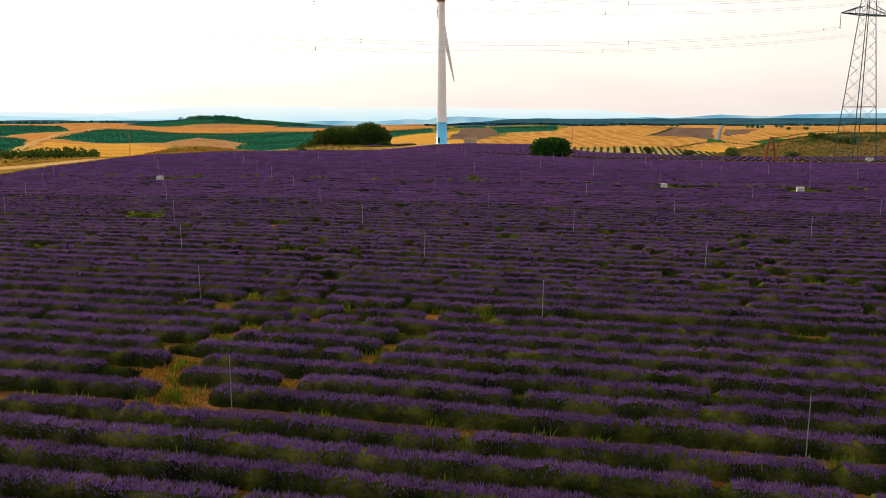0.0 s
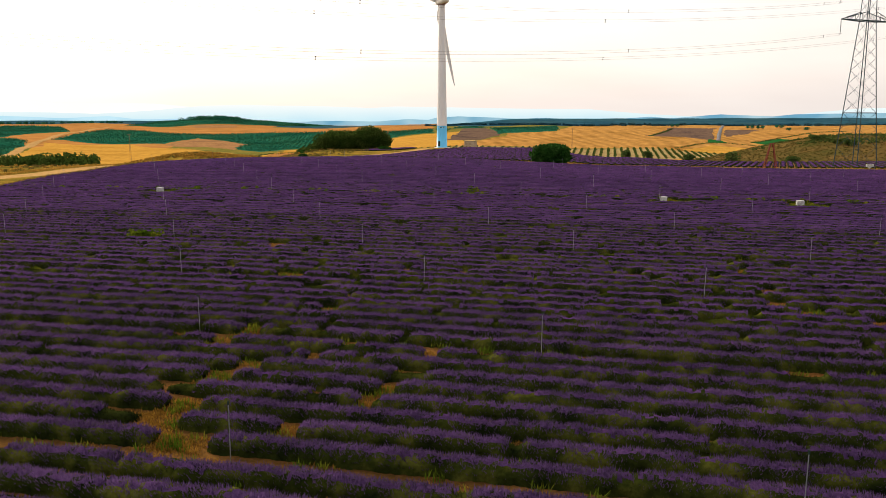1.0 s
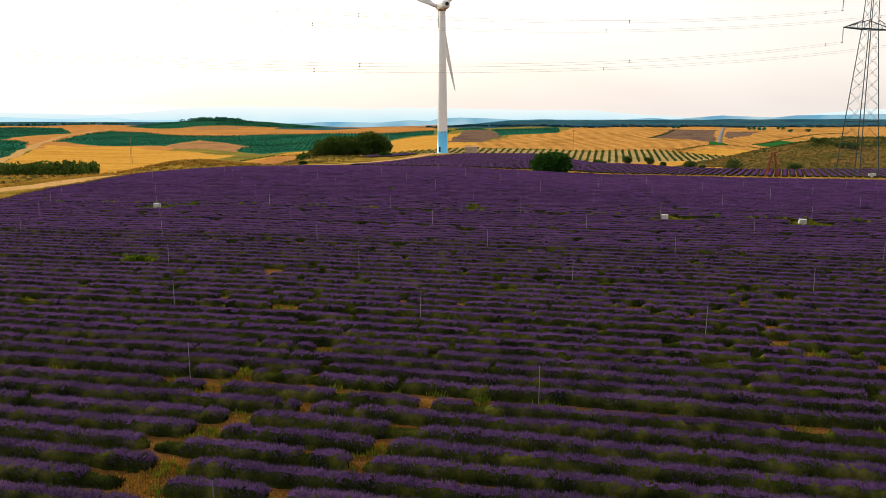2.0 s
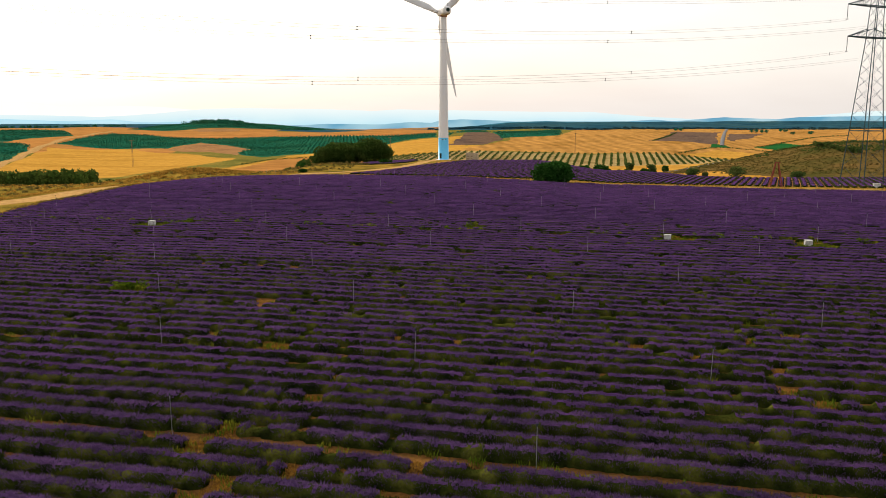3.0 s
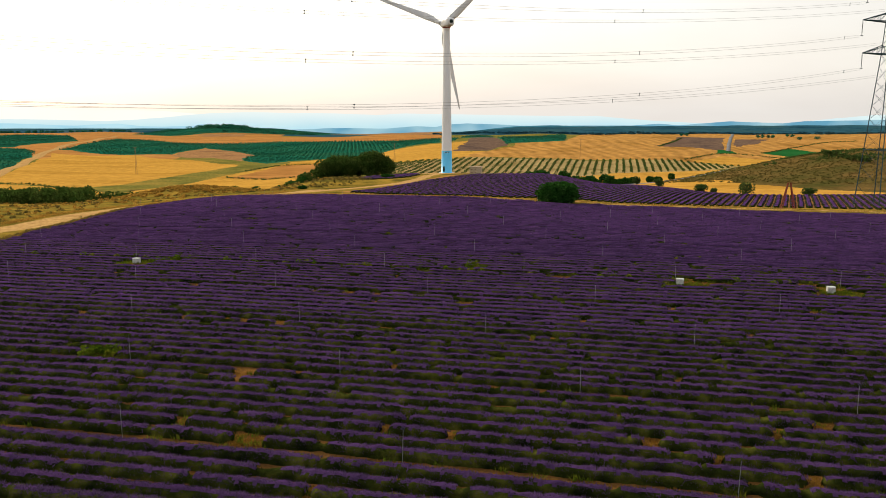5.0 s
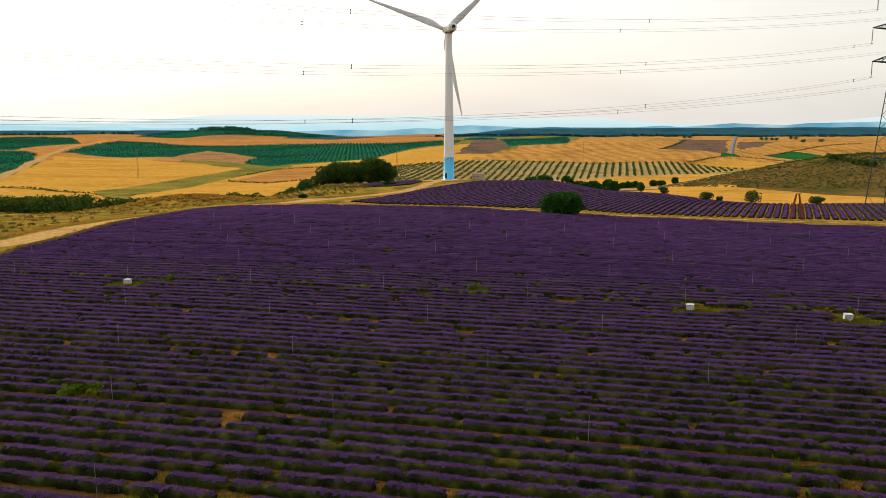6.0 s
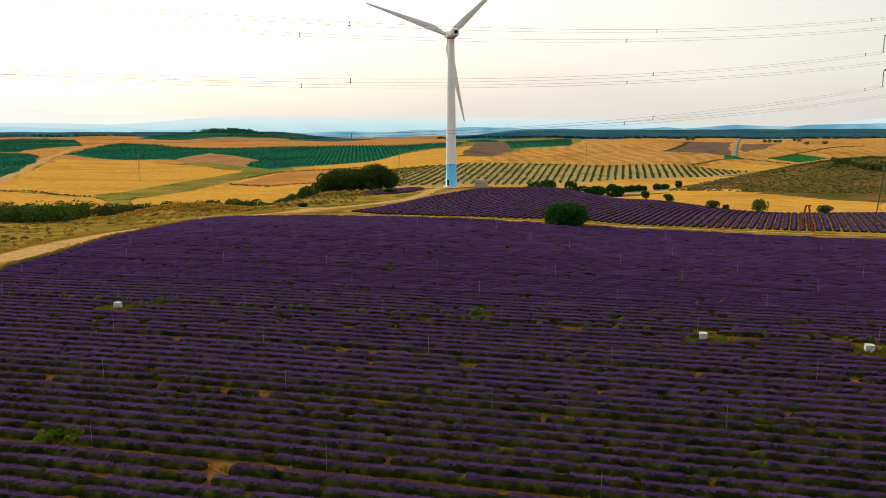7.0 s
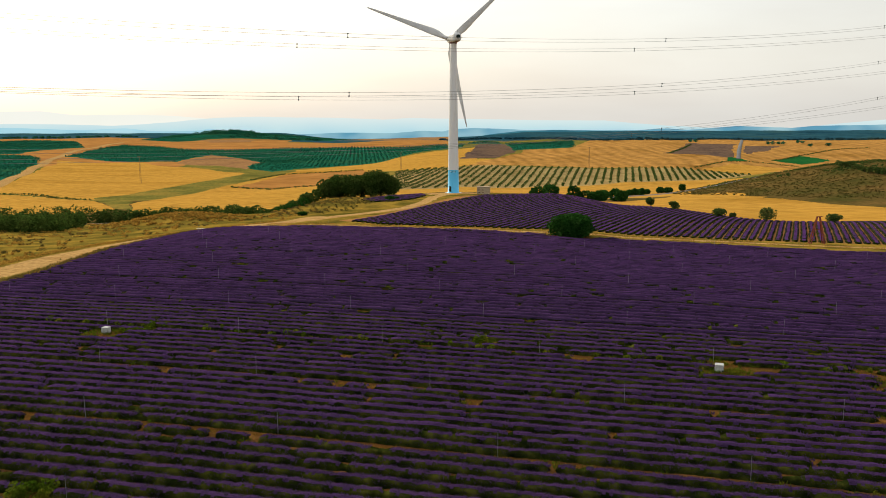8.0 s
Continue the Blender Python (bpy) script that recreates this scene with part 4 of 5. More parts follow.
def cables():
    for z, reach in zip(LEVELS, REACH):
        for s in (-1, 1):
            tip = Vector((PY[0], PY[1], z - 3.45)) + ARM * (reach * s)
            far = Vector((-9.0, 126.3, 0)) if s < 0 else Vector((-17.5, 138.4, 0))
            d = Vector((far.x - tip.x, far.y - tip.y, 0))
            reach_far = d.length
            d.normalize()
            c = thing("power_cable", Matrix.Identity(4), "twin overhead power cable with dark spacers, sagging", "power cable", "cables of the power line")
            side = Vector((-d.y, d.x, 0)) * 0.03
            drop = lambda q: -0.1225 * q + 0.000401 * q * q
            pts = [tip + d * q + Vector((0, 0, drop(q))) for q in np.linspace(0, 300, 41)]
            for k in (1, -1):
                cu = bpy.data.curves.new("wire", "CURVE")
                cu.dimensions, cu.bevel_depth, cu.bevel_resolution = "3D", 0.017, 0
                sp = cu.splines.new("POLY")
                sp.points.add(len(pts) - 1)
                for p, v in zip(sp.points, pts):
                    p.co = (*(v + side * k + Vector((0, 0, 0.22 * k))), 1)
                cu.materials.append(M["cable"])
                w = new("wire", cu)
                w.parent = c
            for q in (7.0, reach_far * (0.555 if s < 0 else 0.60), reach_far, reach_far + 62, reach_far + 120):
                bm = bmesh.new()
                v = tip + d * q + Vector((0, 0, drop(q)))
                beam(bm, v + side + Vector((0, 0, 0.22)), v - side - Vector((0, 0, 0.22)), 0.08, 6)
                for k in (1, -1):
                    bmesh.ops.create_icosphere(bm, subdivisions=1, radius=0.12, matrix=Matrix.Translation(v + side * k + Vector((0, 0, 0.22 * k))))
                part("spacer", bm, M["insulator"], c)


pylon()
cables()


# ---- trees and shrubs ----
def leaf_cards(centres, size, g, flat=0.0):
    """Many small leaf clumps: a bent quad of two triangles each, turned every way."""
    n = len(centres)
    a = g.standard_normal((n, 3))
    a /= np.linalg.norm(a, axis=1)[:, None]
    b = np.cross(a, g.standard_normal((n, 3)))
    b /= np.linalg.norm(b, axis=1)[:, None]
    s = (size * g.uniform(0.6, 1.3, n))[:, None]
    v = np.concatenate([centres - a * s, centres - b * s * 0.6, centres + a * s, centres + b * s * 0.6 + np.cross(a, b) * s * 0.3])
    q = np.arange(n)
    return v, np.stack([q, q + n, q + 2 * n, q + 3 * n], -1)


def crown_points(g, lobes, count):
    """Points in the outer shell of overlapping lobes (x, y, z, rx, ry, rz)."""
    out = []
    lobes = np.array(lobes, float)
    share = lobes[:, 3] * lobes[:, 5]
    for lobe, k in zip(lobes, (count * share / share.sum()).astype(int)):
        d = g.standard_normal((k, 3))
        d /= np.linalg.norm(d, axis=1)[:, None]
        rad = g.uniform(0.55, 1.05, k) ** 0.5 * (1 + 0.14 * np.sin(d[:, 0] * 7 + lobe[0]) * np.cos(d[:, 2] * 6 + lobe[1]))
        out.append(lobe[:3] + d * rad[:, None] * lobe[3:6])
    return np.concatenate(out)


def tree(name, x, y, h, width, mat, label, category, seed, leaves=1500, leaf=0.3, trunk=0.35, clear=0.25, lobes=9, group="", sink=0.0, squash=1.0):
    g = np.random.default_rng(seed)
    t = thing(name, pose(x, y, land(x, y) - sink), label, category, group)
    bm = bmesh.new()
    tr = width * 0.035 + 0.05
    top = Vector((g.normal(0, 0.03) * h, g.normal(0, 0.03) * h, h * 0.6))
    bmesh.ops.create_cone(bm, segments=8, radius1=tr * 1.4, radius2=tr * 0.6, depth=h * 0.62, matrix=Matrix.Translation((0, 0, h * 0.29)))
    set_lobes = []
    for i in range(lobes):
        a = 2 * math.pi * i / lobes + g.uniform(-0.4, 0.4)
        rr = g.uniform(0.25, 0.62) * width / 2 if i else 0.0
        zz = h * (clear + (1 - clear) * g.uniform(0.35, 0.72)) if i else h * (0.5 + clear * 0.35)
        size = g.uniform(0.30, 0.42) * width if i else 0.36 * width
        lz = min(size * squash, (h - zz) * 1.0, (zz - h * clear * 0.6))
        set_lobes.append((math.cos(a) * rr, math.sin(a) * rr, zz, size, size, max(lz, 0.15 * h)))
        beam(bm, (0, 0, h * g.uniform(0.2, 0.4)), (math.cos(a) * rr * 0.9, math.sin(a) * rr * 0.9, zz), tr * 0.6, 5)
    part("trunk", bm, M["bark"], t, "brown bark trunk and limbs")
    pts = crown_points(g, set_lobes, leaves)
    pts[:, 2] = np.maximum(pts[:, 2], h * clear * 0.35)
    v, f = leaf_cards(pts, leaf, g)
    sheet_part("crown", v, f, mat, t, "dense uneven leaves")
    return t


tree("round_bush", 33.8, 200.5, 5.3, 8.8, M["bush_leaf"], "large round dark green bush at the field edge", "bush", 50, 9000, 0.36, clear=0.0, lobes=14, sink=0.4)
k = 0
for x, y, h, w in ((-37.0, 326, 7.6, 9), (-33, 331, 9.2, 10), (-29, 327, 8.8, 9.5), (-25, 332, 9.0, 10), (-21.5, 327, 8.6, 9), (-18, 331, 10.6, 10.5), (-14.5, 329, 9.0, 8.5), (-36, 335, 8, 9)):
    k += 1
    tree("pine_tree", x, y, h, w, M["pine_leaf"], "dark green stone pine in a dense clump", "tree", 60 + k, 6500, 0.34, clear=0.08, lobes=10, group="pines of the clump", sink=0.4)
for x, y, h, w, lab in ((84, 314, 3.9, 3.3, "small round tree beside the wheat"), (86.2, 292, 3.4, 3.2, "small open tree at the lavender edge"), (93.4, 269, 3.0, 4.2, "low leafy shrub at the lavender edge"), (97.5, 268, 2.0, 1.8, "thin sapling at the lavender edge"), (103.6, 257, 4.6, 5.2, "round green tree at the lavender edge"), (120.8, 251, 2.8, 4.0, "low dark shrub at the lavender edge")):
    k += 1
    tree("field_tree", x, y, h, w, M["olive_leaf"], lab, "tree", 90 + k, 800, 0.28, clear=0.22, lobes=8, group="trees along the hill field", sink=0.2)
for x, y, h, w in ((-12.5, 296, 1.8, 3.4), (-10.2, 297.5, 1.3, 2.2), (-36, 252, 1.3, 2.4), (-45, 312, 3.4, 5), (-49, 309, 3.0, 5), (-53, 311, 2.8, 5.5)):
    k += 1
    tree("shrub", x, y, h, w, M["bush_leaf"], "low green shrub in dry grass", "shrub", 90 + k, 500, 0.26, clear=0.0, lobes=7, group="shrubs on the banks", sink=0.15)


def clumps(name, places, label, mat, seed, leaf=0.5, per=40, category="shrubs"):
    """Many leafy clumps as one sheet: rows of x, y, width, height."""
    g = np.random.default_rng(seed)
    p = np.asarray(places, float)
    z = height(p[:, 0], p[:, 1])
    d = g.standard_normal((len(p), per, 3))
    d /= np.linalg.norm(d, axis=2)[..., None]
    d *= g.uniform(0.5, 1.05, (len(p), per, 1)) ** 0.5
    c = np.stack([p[:, 0, None] + d[..., 0] * p[:, 2, None] / 2, p[:, 1, None] + d[..., 1] * p[:, 2, None] / 2, z[:, None] + p[:, 3, None] * (0.5 + 0.5 * d[..., 2])], -1).reshape(-1, 3)
    v, f = leaf_cards(c, leaf, g)
    ob = new(name, mesh_of(name, v, f, [mat]))
    tagged(ob, label, category, kind="stuff")


def along(line, step, g, spread):
    out = []
    for (x0, y0), (x1, y1) in zip(line, line[1:]):
        n = max(1, int(math.hypot(x1 - x0, y1 - y0) / step))
        for i in range(n):
            out.append((x0 + (x1 - x0) * i / n + g.normal(0, spread), y0 + (y1 - y0) * i / n + g.normal(0, spread)))
    return out


g0 = np.random.default_rng(5)
belt = [(x, y, g0.uniform(6, 10), g0.uniform(5.5, 9.5)) for x, y in along(((-360, 445), (-230, 402), (-150, 388)), 2.0, g0, 2.2)]
belt += [(x, y, g0.uniform(5, 8), g0.uniform(5.2, 7.6)) for x, y in along(((-150, 388), (-95, 376), (-72, 360)), 1.1, g0, 2.2)]
belt += [(x, y, g0.uniform(3.5, 6), g0.uniform(3.2, 5.0)) for x, y in along(((-76, 362), (-56, 342), (-43, 322)), 1.2, g0, 1.6)]
clumps("tree_belt", belt, "dark green belt of trees below the field", M["pine_leaf"], 71, 0.5, 160, "trees")
belt = []
for off in (0, 6, 12, 18, 24, 30, 36):
    belt += [(x, y, g0.uniform(3.5, 6), g0.uniform(3.4, 5.2)) for x, y in along(((-190, 262 + off), (-140, 245 + off), (-96 - off * 0.25, 231 + off)), 2.6, g0, 1.3)]
clumps("young_trees", belt, "young green trees planted below the bank", M["pine_leaf"], 76, 0.42, 150, "trees")
belt = [(x, y, g0.uniform(7, 12), g0.uniform(5, 9)) for x, y in along(((60, 470), (100, 480), (125, 500)), 7.0, g0, 5)]
belt += [(x, y, g0.uniform(5, 9), g0.uniform(4, 7)) for x, y in along(((150, 690), (190, 720), (235, 735)), 6.0, g0, 5)]
clumps("roadside_trees", belt, "round green trees along the valley road", M["bush_leaf"], 72, 1.0, 260, "trees")


def grid_trees(poly, dx, dy, turn, jitter, size, g, drop=0.05):
    p = np.array(poly, float)
    c, s = math.cos(radians(turn)), math.sin(radians(turn))
    m = p.mean(0)
    q = (p - m) @ np.array(((c, -s), (s, c)))
    u, v = np.meshgrid(np.arange(q[:, 0].min(), q[:, 0].max(), dx), np.arange(q[:, 1].min(), q[:, 1].max(), dy))
    w = np.stack([u.ravel(), v.ravel()], -1) @ np.array(((c, s), (-s, c))) + m
    w += g.normal(0, jitter, w.shape)
    w = w[within(poly, w[:, 0], w[:, 1]) & (g.uniform(0, 1, len(w)) > drop)]
    k = g.uniform(0.75, 1.2, len(w)) * size
    return np.column_stack([w, k, k * 0.8])


ORCHARD = [p for n, p in LAND if n == "orchard_floor"][0]
clumps("olive_orchard", grid_trees(ORCHARD, 8.8, 5.0, -14, 0.35, 3.1, g0), "olive trees planted in straight rows", M["olive_leaf"], 73, 0.7, 22, "olive trees")
for i, (n, p) in enumerate((n, p) for n, p in LAND if n == "grove_floor"):
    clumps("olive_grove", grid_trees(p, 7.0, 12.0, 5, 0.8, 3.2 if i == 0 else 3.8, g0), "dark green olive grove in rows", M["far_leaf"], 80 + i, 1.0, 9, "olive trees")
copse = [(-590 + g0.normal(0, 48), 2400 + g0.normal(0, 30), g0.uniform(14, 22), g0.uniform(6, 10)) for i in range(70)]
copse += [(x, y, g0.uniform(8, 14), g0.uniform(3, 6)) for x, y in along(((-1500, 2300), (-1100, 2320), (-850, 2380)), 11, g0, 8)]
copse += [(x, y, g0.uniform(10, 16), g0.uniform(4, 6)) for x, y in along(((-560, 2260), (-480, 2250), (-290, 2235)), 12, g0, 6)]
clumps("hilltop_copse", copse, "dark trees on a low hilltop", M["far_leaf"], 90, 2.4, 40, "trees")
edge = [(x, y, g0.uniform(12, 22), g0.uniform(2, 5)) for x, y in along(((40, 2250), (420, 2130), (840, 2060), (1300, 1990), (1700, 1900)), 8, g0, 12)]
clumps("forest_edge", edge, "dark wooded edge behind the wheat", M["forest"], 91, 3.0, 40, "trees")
lush, sparse = [], []
while len(lush) + len(sparse) < 8200:
    a, rr = g0.uniform(0, 6.28), g0.uniform(0, 1) ** 0.5
    x, y = 375 + math.cos(a) * rr * 175, 640 + math.sin(a) * rr * 160
    k = (x - 330) / 70 + (y - 600) / 160 + 1.1 * noise2(np.array([x]), np.array([y]), 19, 26.0)[0]
    w = g0.uniform(0.5, 1.0)
    if k > 0.45:
        lush.append((x, y, 2.8 * w, 2.0 * w * w))
    elif g0.uniform() < 0.75:
        sparse.append((x, y, 1.9 * w, 0.7 * w))
clumps("hill_scrub", lush, "dense green scrub on the crest of a dry hill", M["olive_leaf"], 92, 0.55, 14, "shrubs")
clumps("hill_tussocks", sparse, "low brown-green tussocks on a dry hillside", M["scrub_leaf"], 93, 0.5, 9, "shrubs")

for i, (x, y) in enumerate(((563, 1716), (580, 1732), (677, 1588), (689, 1594), (705, 1604), (719, 1615), (784, 1690), (795, 1693), (746, 1554), (802, 1594))):
    tree("field_oak", x, y, g0.uniform(5, 7.5), g0.uniform(7, 11), M["far_leaf"], "dark round oak standing alone in the wheat", "tree", 400 + i, 160, 1.0, clear=0.12, lobes=6, group="oaks in the far wheat", sink=0.4)
for i, (x, y) in enumerate(((327, 643), (324, 633), (328, 632), (328, 626), (326, 612), (324, 600), (324, 593), (326, 587), (328, 581))):
    tree("hill_tree", x, y, g0.uniform(4.0, 6.5), g0.uniform(4.5, 7), M["olive_leaf"], "green tree on the crest of the dry hill", "tree", 420 + i, 380, 0.5, clear=0.12, lobes=7, group="trees on the hill crest", sink=0.4)
hedges = [line for name, half, line in TRACKS[4:8]]
hedges += [((-213, 868), (-193, 853), (-160, 826), (-140, 848), (-100, 880)), ((-208, 941), (-182, 1015), (-137, 1047), (-90, 1108))]
for line in hedges:
    rows = [(x, y, g0.uniform(1.6, 4.0), g0.uniform(0.8, 2.0)) for x, y in along(line, 3.0, g0, 1.0)]
    clumps("field_hedge", rows, "thin scrubby hedge line between two grain fields", M["olive_leaf"], 97, 0.7, 14, "hedge")
mound_grass = [(-70 + g0.normal(0, 11), 241 + g0.normal(0, 4.5), g0.uniform(0.6, 1.6), g0.uniform(0.2, 0.5)) for i in range(320)]
clumps("mound_grass", mound_grass, "tussocks of dry golden grass on the spoil heap", M["straw"], 95, 0.3, 26, "grass")


slope = grid_trees(((-47, 262), (-40, 300), (-24, 312), (-16, 292), (-22, 262), (-34, 250)), 2.2, 3.4, 18, 0.25, 0.9, g0, 0.15)
clumps("bank_planting", slope, "young olive-green shrubs planted in rows on the bank", M["scrub_leaf"], 96, 0.2, 24, "shrubs")


# ---- structures in the fields ----
def valve_box(x, y, turn, sx=0.8, sz=0.68):
    t = thing("valve_box", pose(x, y, land(x, y), 0, 0, turn), "white concrete irrigation valve box among weeds", "valve box", "valve boxes of the field")
    part("body", box_bm(sx, 0.8, sz, 0.08), M["old_concrete"], t)
    lid = part("lid", box_bm(sx + 0.03, 0.83, 0.07, 0.03), M["old_concrete"], t, "flat weathered concrete lid")
    lid.matrix_basis = pose(0, 0, sz)
    hatch = part("hatch", box_bm(0.16, 0.03, 0.2, 0.008), M["dark_vent"], t, "small dark opening")
    hatch.matrix_basis = pose(0.3, -0.405, 0.06)


valve_box(-36.1, 111.3, -10)
valve_box(29.4, 95.5, -18)
valve_box(44.0, 90.9, -14)
valve_box(108.8, 187.2, -14, 1.6, 1.0)


def hut():
    t = thing("transformer_hut", pose(22.0, 322.5, land(22, 322.5) - 0.05, 0, 0, -18), "small beige transformer hut with a flat roof", "hut")
    part("wall", box_bm(4.6, 2.6, 2.75, 0.02), M["render_wall"], t)
    roof = part("roof", box_bm(5.0, 3.0, 0.22, 0.03), M["render_wall"], t, "flat beige roof slab")
    roof.matrix_basis = pose(0, 0, 2.75)
    for x in (-1.4, 0.1):
        d = part("door", box_bm(1.1, 0.08, 2.1, 0.01), M["render_wall"], t, "beige painted metal door")
        d.matrix_basis = pose(x, -1.31, 0.05)
        for z in (0.5, 1.5):
            v = part("vent", box_bm(0.7, 0.04, 0.3), M["wood_pole"], d)
            v.matrix_basis = pose(0, -0.05, z)
    v = part("vent", box_bm(0.04, 1.0, 0.5), M["dark_vent"], t)
    v.matrix_basis = pose(-2.31, 0, 1.8)


hut()


def a_frame():
    x, y = 86.6, 192.0
    t = thing("a_frame_mast", pose(x, y, land(x, y)), "rusty red steel A-frame mast beside the lavender", "mast")
    for s in (-1, 1):
        for q in (-1, 1):
            bm = bmesh.new()
            foot, head = Vector((s * 1.55, q * 0.6, -0.3)), Vector((s * 0.28, q * 0.12, 6.0))
            beam(bm, foot, head, 0.3)
            part("leg", bm, M["rust"], t)
        bm = bmesh.new()
        for k in range(8):
            a, b = k / 8, (k + 1) / 8
            pa = [Vector((s * 1.55, q * 0.6, -0.3)).lerp(Vector((s * 0.28, q * 0.12, 6.0)), a) for q in (-1, 1)]
            pb = [Vector((s * 1.55, q * 0.6, -0.3)).lerp(Vector((s * 0.28, q * 0.12, 6.0)), b) for q in (-1, 1)]
            beam(bm, pa[0], pb[1], 0.08)
            beam(bm, pa[1], pb[0], 0.08)
        part("bracing", bm, M["rust"], t)
    bm = bmesh.new()
    beam(bm, (-0.5, 0, 6.0), (0.9, 0, 6.0), 0.18)
    part("crossbar", bm, M["rust"], t)
    bm = bmesh.new()
    beam(bm, (-0.75, 0, 3.2), (0.75, 0, 3.2), 0.12)
    part("crossbar", bm, M["rust"], t)


a_frame()


def utility_mast(x, y, h):
    t = thing("utility_mast", pose(x, y, land(x, y)), "thin steel utility mast standing in the wheat", "mast", "masts in the wheat")
    bm = bmesh.new()
    for s in (-1, 1):
        beam(bm, (s * 0.9, 0, -0.5), (s * 0.25, 0, h), 0.3)
    for k in range(8):
        a, b = k / 8, (k + 1) / 8
        beam(bm, (0.9 - 0.65 * a, 0, a * h), (-0.9 + 0.65 * b, 0, b * h), 0.12)
    part("frame", bm, M["wood_pole"], t)
    bm = bmesh.new()
    beam(bm, (-2.4, 0, h), (2.4, 0, h), 0.3)
    part("crossarm", bm, M["wood_pole"], t)


utility_mast(-322, 905, 30)
utility_mast(-38, 1100, 24)
utility_mast(222, 1110, 27)


# ---- sprinkler poles ----
def sprinkler(m):
    t = thing("sprinkler_pole", m, "thin grey metal sprinkler riser standing between lavender rows", "sprinkler", "sprinklers of the main field")
    bm = bmesh.new()
    bmesh.ops.create_cone(bm, segments=8, radius1=0.017, radius2=0.015, depth=2.1, cap_ends=True, matrix=Matrix.Translation((0, 0, 1.0)))
    part("riser", bm, M["pole_metal"], t)
    bm = bmesh.new()
    beam(bm, (0, 0, 2.03), (0, 0, 2.15), 0.06, 8)
    beam(bm, (-0.02, 0, 2.12), (0.12, 0, 2.17), 0.035, 6)
    beam(bm, (0.02, 0, 2.12), (-0.08, 0, 2.13), 0.03, 6)
    part("sprinkler_head", bm, M["dark_vent"], t, "small sprinkler nozzle")
    return t


first = None
for lane in range(0, 14):
    s = LANE_0 + lane * LANE_STEP
    for k in range(-7, 8):
        r = (-13.06 if lane % 2 == 0 else -4.3) + 17.2 * k
        p = ACROSS * s + ALONG * r
        if abs(p[0]) < 0.58 * p[1] + 4 and within(FIELD, np.array([p[0]]), np.array([p[1]]))[0]:
            m = pose(p[0], p[1], land(*p), g0.normal(0, 0.8), g0.normal(0, 0.8), g0.uniform(0, 360))
            if first is None:
                first = sprinkler(m)
            else:
                copy_thing(first, m)


# ---- weeds and dry grass ----
def tufts(name, places, mat, label, seed, blades, tall, wide, category="weeds"):
    """Upright blades fanned out from each place (x, y, spread)."""
    g = np.random.default_rng(seed)
    p = np.repeat(np.asarray(places, float), blades, 0)
    n = len(p)
    x = p[:, 0] + g.normal(0, 1, n) * p[:, 2] * ALONG[0] * 0.6
    y = p[:, 1] + g.normal(0, 1, n) * p[:, 2] * 0.35 + (x - p[:, 0]) * ALONG[1] / ALONG[0]
    z = height(x, y) - 0.02
    ln = tall * g.uniform(0.5, 1.2, n)
    a = g.uniform(0, 6.28, n)
    lean = np.abs(g.normal(0, 0.45, n))
    base = np.stack([x, y, z], -1)
    tip = base + np.stack([np.cos(a) * lean * ln, np.sin(a) * lean * ln, ln * np.sqrt(np.clip(1 - lean ** 2 * 0.5, 0.2, 1))], -1)
    off = np.stack([-np.sin(a), np.cos(a), np.zeros(n)], -1) * (wide * g.uniform(0.6, 1.3, n))[:, None] / 2
    mid = base * 0.5 + tip * 0.5
    v = np.concatenate([base, mid - off, tip, mid + off])
    q = np.arange(n)
    ob = new(name, mesh_of(name, v, np.stack([q, q + n, q + 2 * n, q + 3 * n], -1), [mat]))
    tagged(ob, label, category, kind="stuff")


def spot(s, r):
    p = ACROSS * s + ALONG * r
    return p[0], p[1]


dry, green = [], []
for cx, cy, a, b in GAPS:
    for i in range(int((80 if cy < 60 else 24) * a * b) + 3):
        u, v = g0.uniform(-a, a), g0.uniform(-b, b)
        q = (cx + ALONG[0] * u + ACROSS[0] * v, cy + ALONG[1] * u + ACROSS[1] * v, 0.35)
        (green if (b > 0.8 and g0.uniform() < 0.55) or g0.uniform() < 0.07 else dry).append(q)
for i in range(260):    # patchy stretch
    x, y = -8 + g0.normal(0, 7), 31 + g0.normal(0, 4.5)
    (green if g0.uniform() < 0.1 else dry).append((x, y, 0.3))
for i in range(520):     # weedy lane of the valve boxes
    s = 102.2 + g0.normal(0, 0.45)
    r = g0.uniform(-95, 60)
    if value_noise(np.array([r + 200]), 77, 6.0)[0] > -0.25:
        (green if g0.uniform() < 0.6 else dry).append((*spot(s, r), 0.6))
for i in range(240):     # dry lane
    r = g0.uniform(-60, 0)
    dry.append((*spot(75.34 + g0.normal(0, 0.22), r), 0.4))
for lane in range(12):
    for i in range(34 + 8 * lane):
        s = LANE_0 + LANE_STEP * lane + g0.normal(0, 0.25)
        r = g0.uniform(-0.6 * s - 20, 0.6 * s)
        (green if g0.uniform() < 0.55 else dry).append((*spot(s, r), 0.3))
for i in range(900):     # strays between the rows
    s = 14 + 180 * g0.uniform() ** 1.6
    q = spot(s, g0.uniform(-0.62 * s - 18, 0.62 * s))
    (green if g0.uniform() < 0.4 else dry).append((*q, 0.25))
for i in range(40):      # tall weed by the box lane
    green.append((6.9 + g0.normal(0, 0.5), 105.6 + g0.normal(0, 0.4), 0.3))
inside = lambda rows: [p for p in rows if within(FIELD, np.array([p[0]]), np.array([p[1]]))[0]]
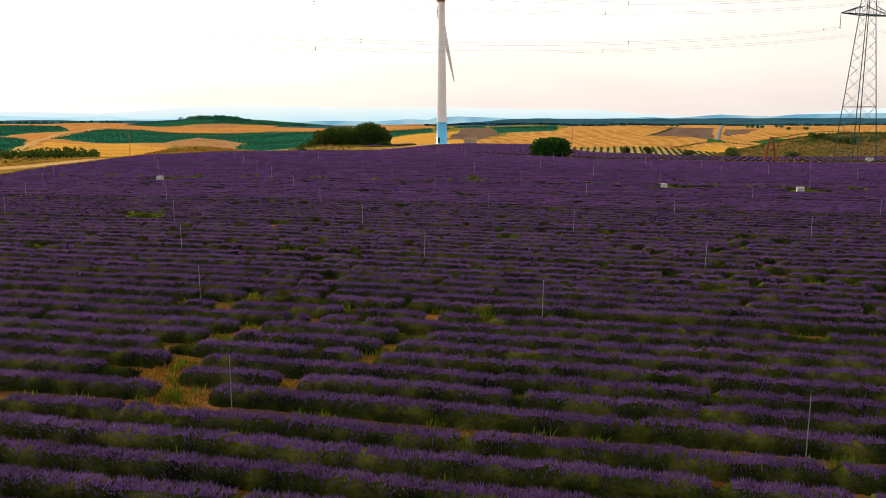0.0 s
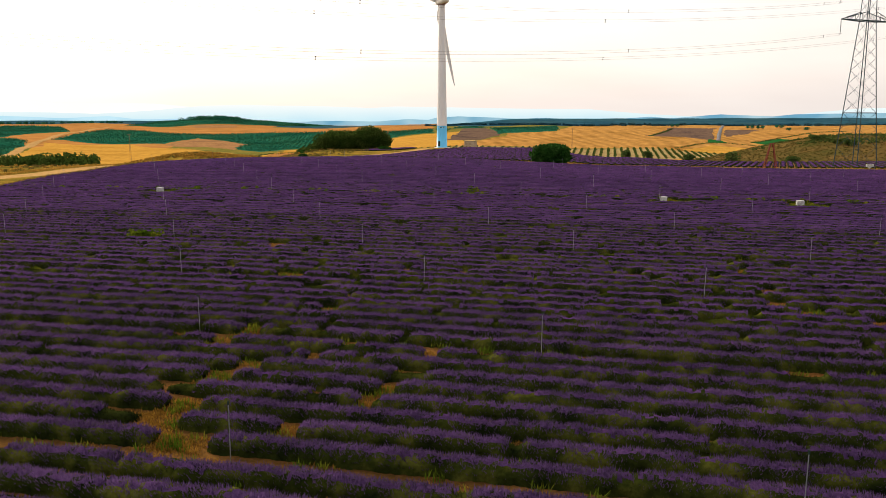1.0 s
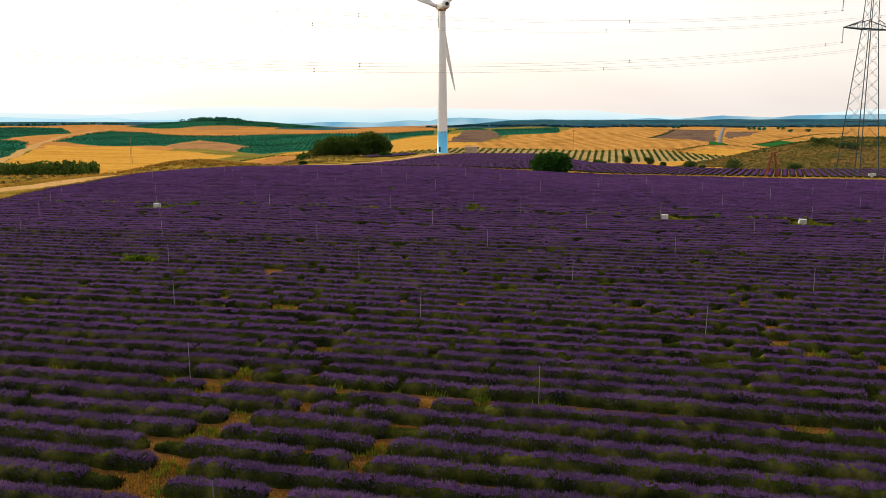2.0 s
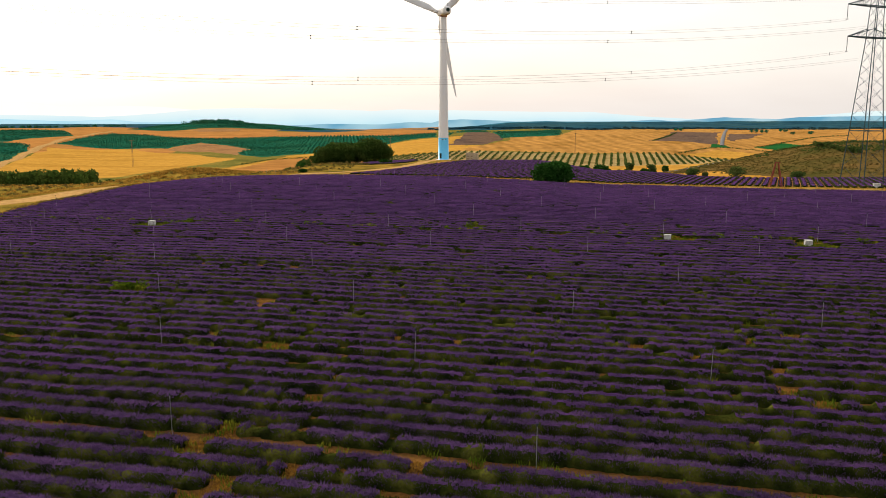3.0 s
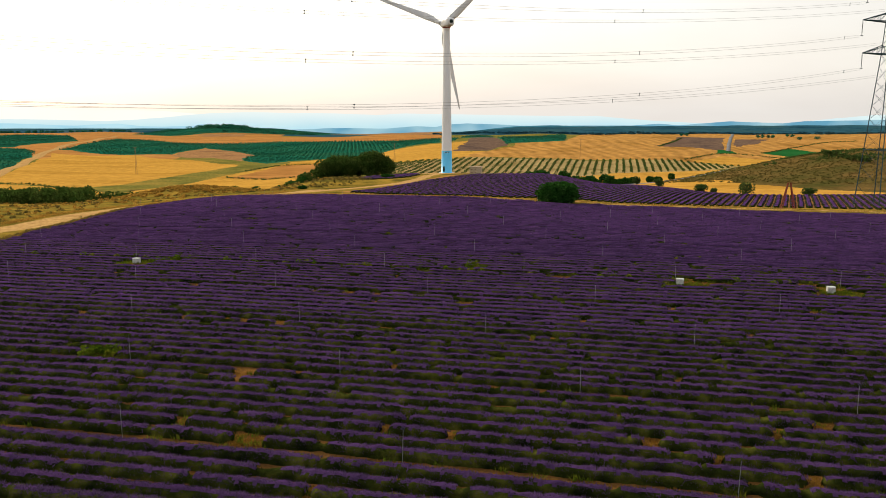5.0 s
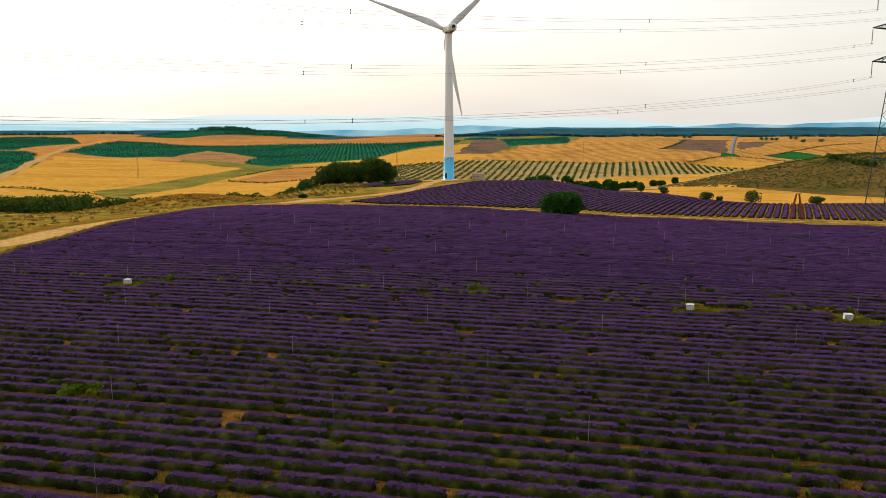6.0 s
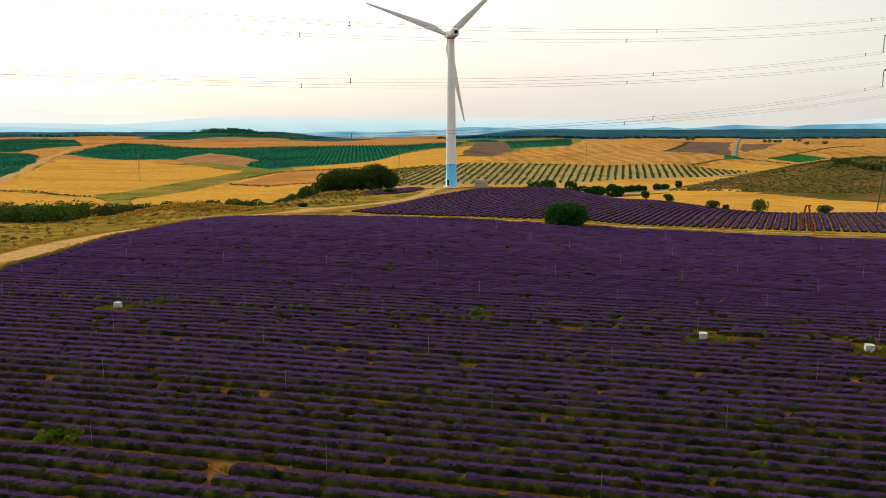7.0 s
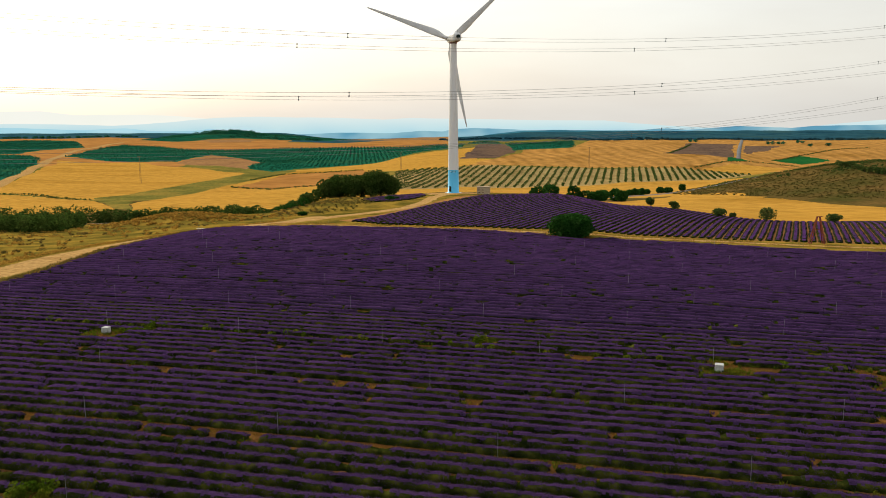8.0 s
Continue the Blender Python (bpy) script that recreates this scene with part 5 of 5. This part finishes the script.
tufts("dry_grass", inside(dry), M["field_straw"], "dry yellow grass between the lavender rows", 301, 22, 0.15, 0.034, "grass")
tufts("weeds", inside(green), M["weed"], "fresh green weeds between the lavender rows", 302, 24, 0.36, 0.05)
edge_grass = []
for line, n, sp in ((TRACKS[0][2], 900, 6.0), (TRACKS[3][2], 700, 2.6)):
    for i in range(n):
        k = g0.integers(0, len(line) - 1)
        f = g0.uniform()
        x, y = line[k][0] * (1 - f) + line[k + 1][0] * f, line[k][1] * (1 - f) + line[k + 1][1] * f
        sgn = -1 if line is TRACKS[0][2] or g0.uniform() < 0.5 else 1
        o = sgn * (sp + abs(g0.normal(0, 1.2)))
        edge_grass.append((x + o * (0.95 if line is TRACKS[0][2] else 0.2), y + o * 0.5, 0.8))
tufts("verge_tufts", [p for p in edge_grass if not within(FIELD, np.array([p[0]]), np.array([p[1]]))[0]], M["straw"], "dry grass along the dirt tracks", 303, 10, 0.36, 0.1, "grass")

verge, verge_dry = [], []
west = [p for p in FIELD[:6]]
for i in range(2600):      # weedy strip between the track and the lavender
    k = g0.integers(0, len(west) - 1)
    f = g0.uniform()
    x, y = west[k][0] * (1 - f) + west[k + 1][0] * f, west[k][1] * (1 - f) + west[k + 1][1] * f
    (verge if g0.uniform() < 0.55 else verge_dry).append((x - abs(g0.normal(0, 0.8)) + 0.3, y, 0.4))
tufts("verge_weeds", verge, M["scrub_leaf"], "olive green weeds between the dirt track and lavender", 304, 14, 0.45, 0.1)
tufts("verge_straw", verge_dry, M["straw"], "dry straw between the dirt track and lavender", 305, 12, 0.4, 0.09, "grass")

bank = []
for i in range(2600):
    x, y = g0.uniform(-190, -30), g0.uniform(140, 330)
    d = near_line(TRACKS[0][2], np.array([x]), np.array([y]))[0]
    if d > 6 and not within(FIELD, np.array([x]), np.array([y]))[0] and x < -62 - (y < 200) * 4 + max(0, y - 214) * 0.7 and noise2(np.array([x]), np.array([y]), 15, 9.0)[0] > -0.35:
        bank.append((x, y, g0.uniform(0.5, 2.0), g0.uniform(0.15, 0.55)))
n = len(bank)
clumps("bank_scrub", bank[: n // 3], "low green scrub on the dry bank", M["scrub_leaf"], 311, 0.22, 24, "shrubs")
clumps("bank_grass", bank[n // 3 :], "tufts of dry yellow grass on the bank", M["straw"], 312, 0.2, 24, "grass")

mound = [(-25.0 + g0.normal(0, 0.8), 71.5 + g0.normal(0, 0.4), g0.uniform(0.5, 1.0), g0.uniform(0.5, 0.95)) for i in range(16)]
mound += [(6.9 + g0.normal(0, 0.3), 105.6 + g0.normal(0, 0.3), g0.uniform(0.5, 0.9), g0.uniform(0.8, 1.5)) for i in range(5)]
mound += [(-32.6 + g0.normal(0, 1.2), 111.5 + g0.normal(0, 0.3), g0.uniform(0.4, 0.9), g0.uniform(0.4, 0.7)) for i in range(14)]
mound += [(*spot(102.2 + g0.normal(0, 0.4), g0.uniform(-90, 60)), g0.uniform(0.4, 1.0), g0.uniform(0.35, 0.75)) for i in range(90)]
clumps("weed_mounds", mound, "bushy yellow-green weeds standing in the lavender", M["weed"], 315, 0.12, 60, "weeds")
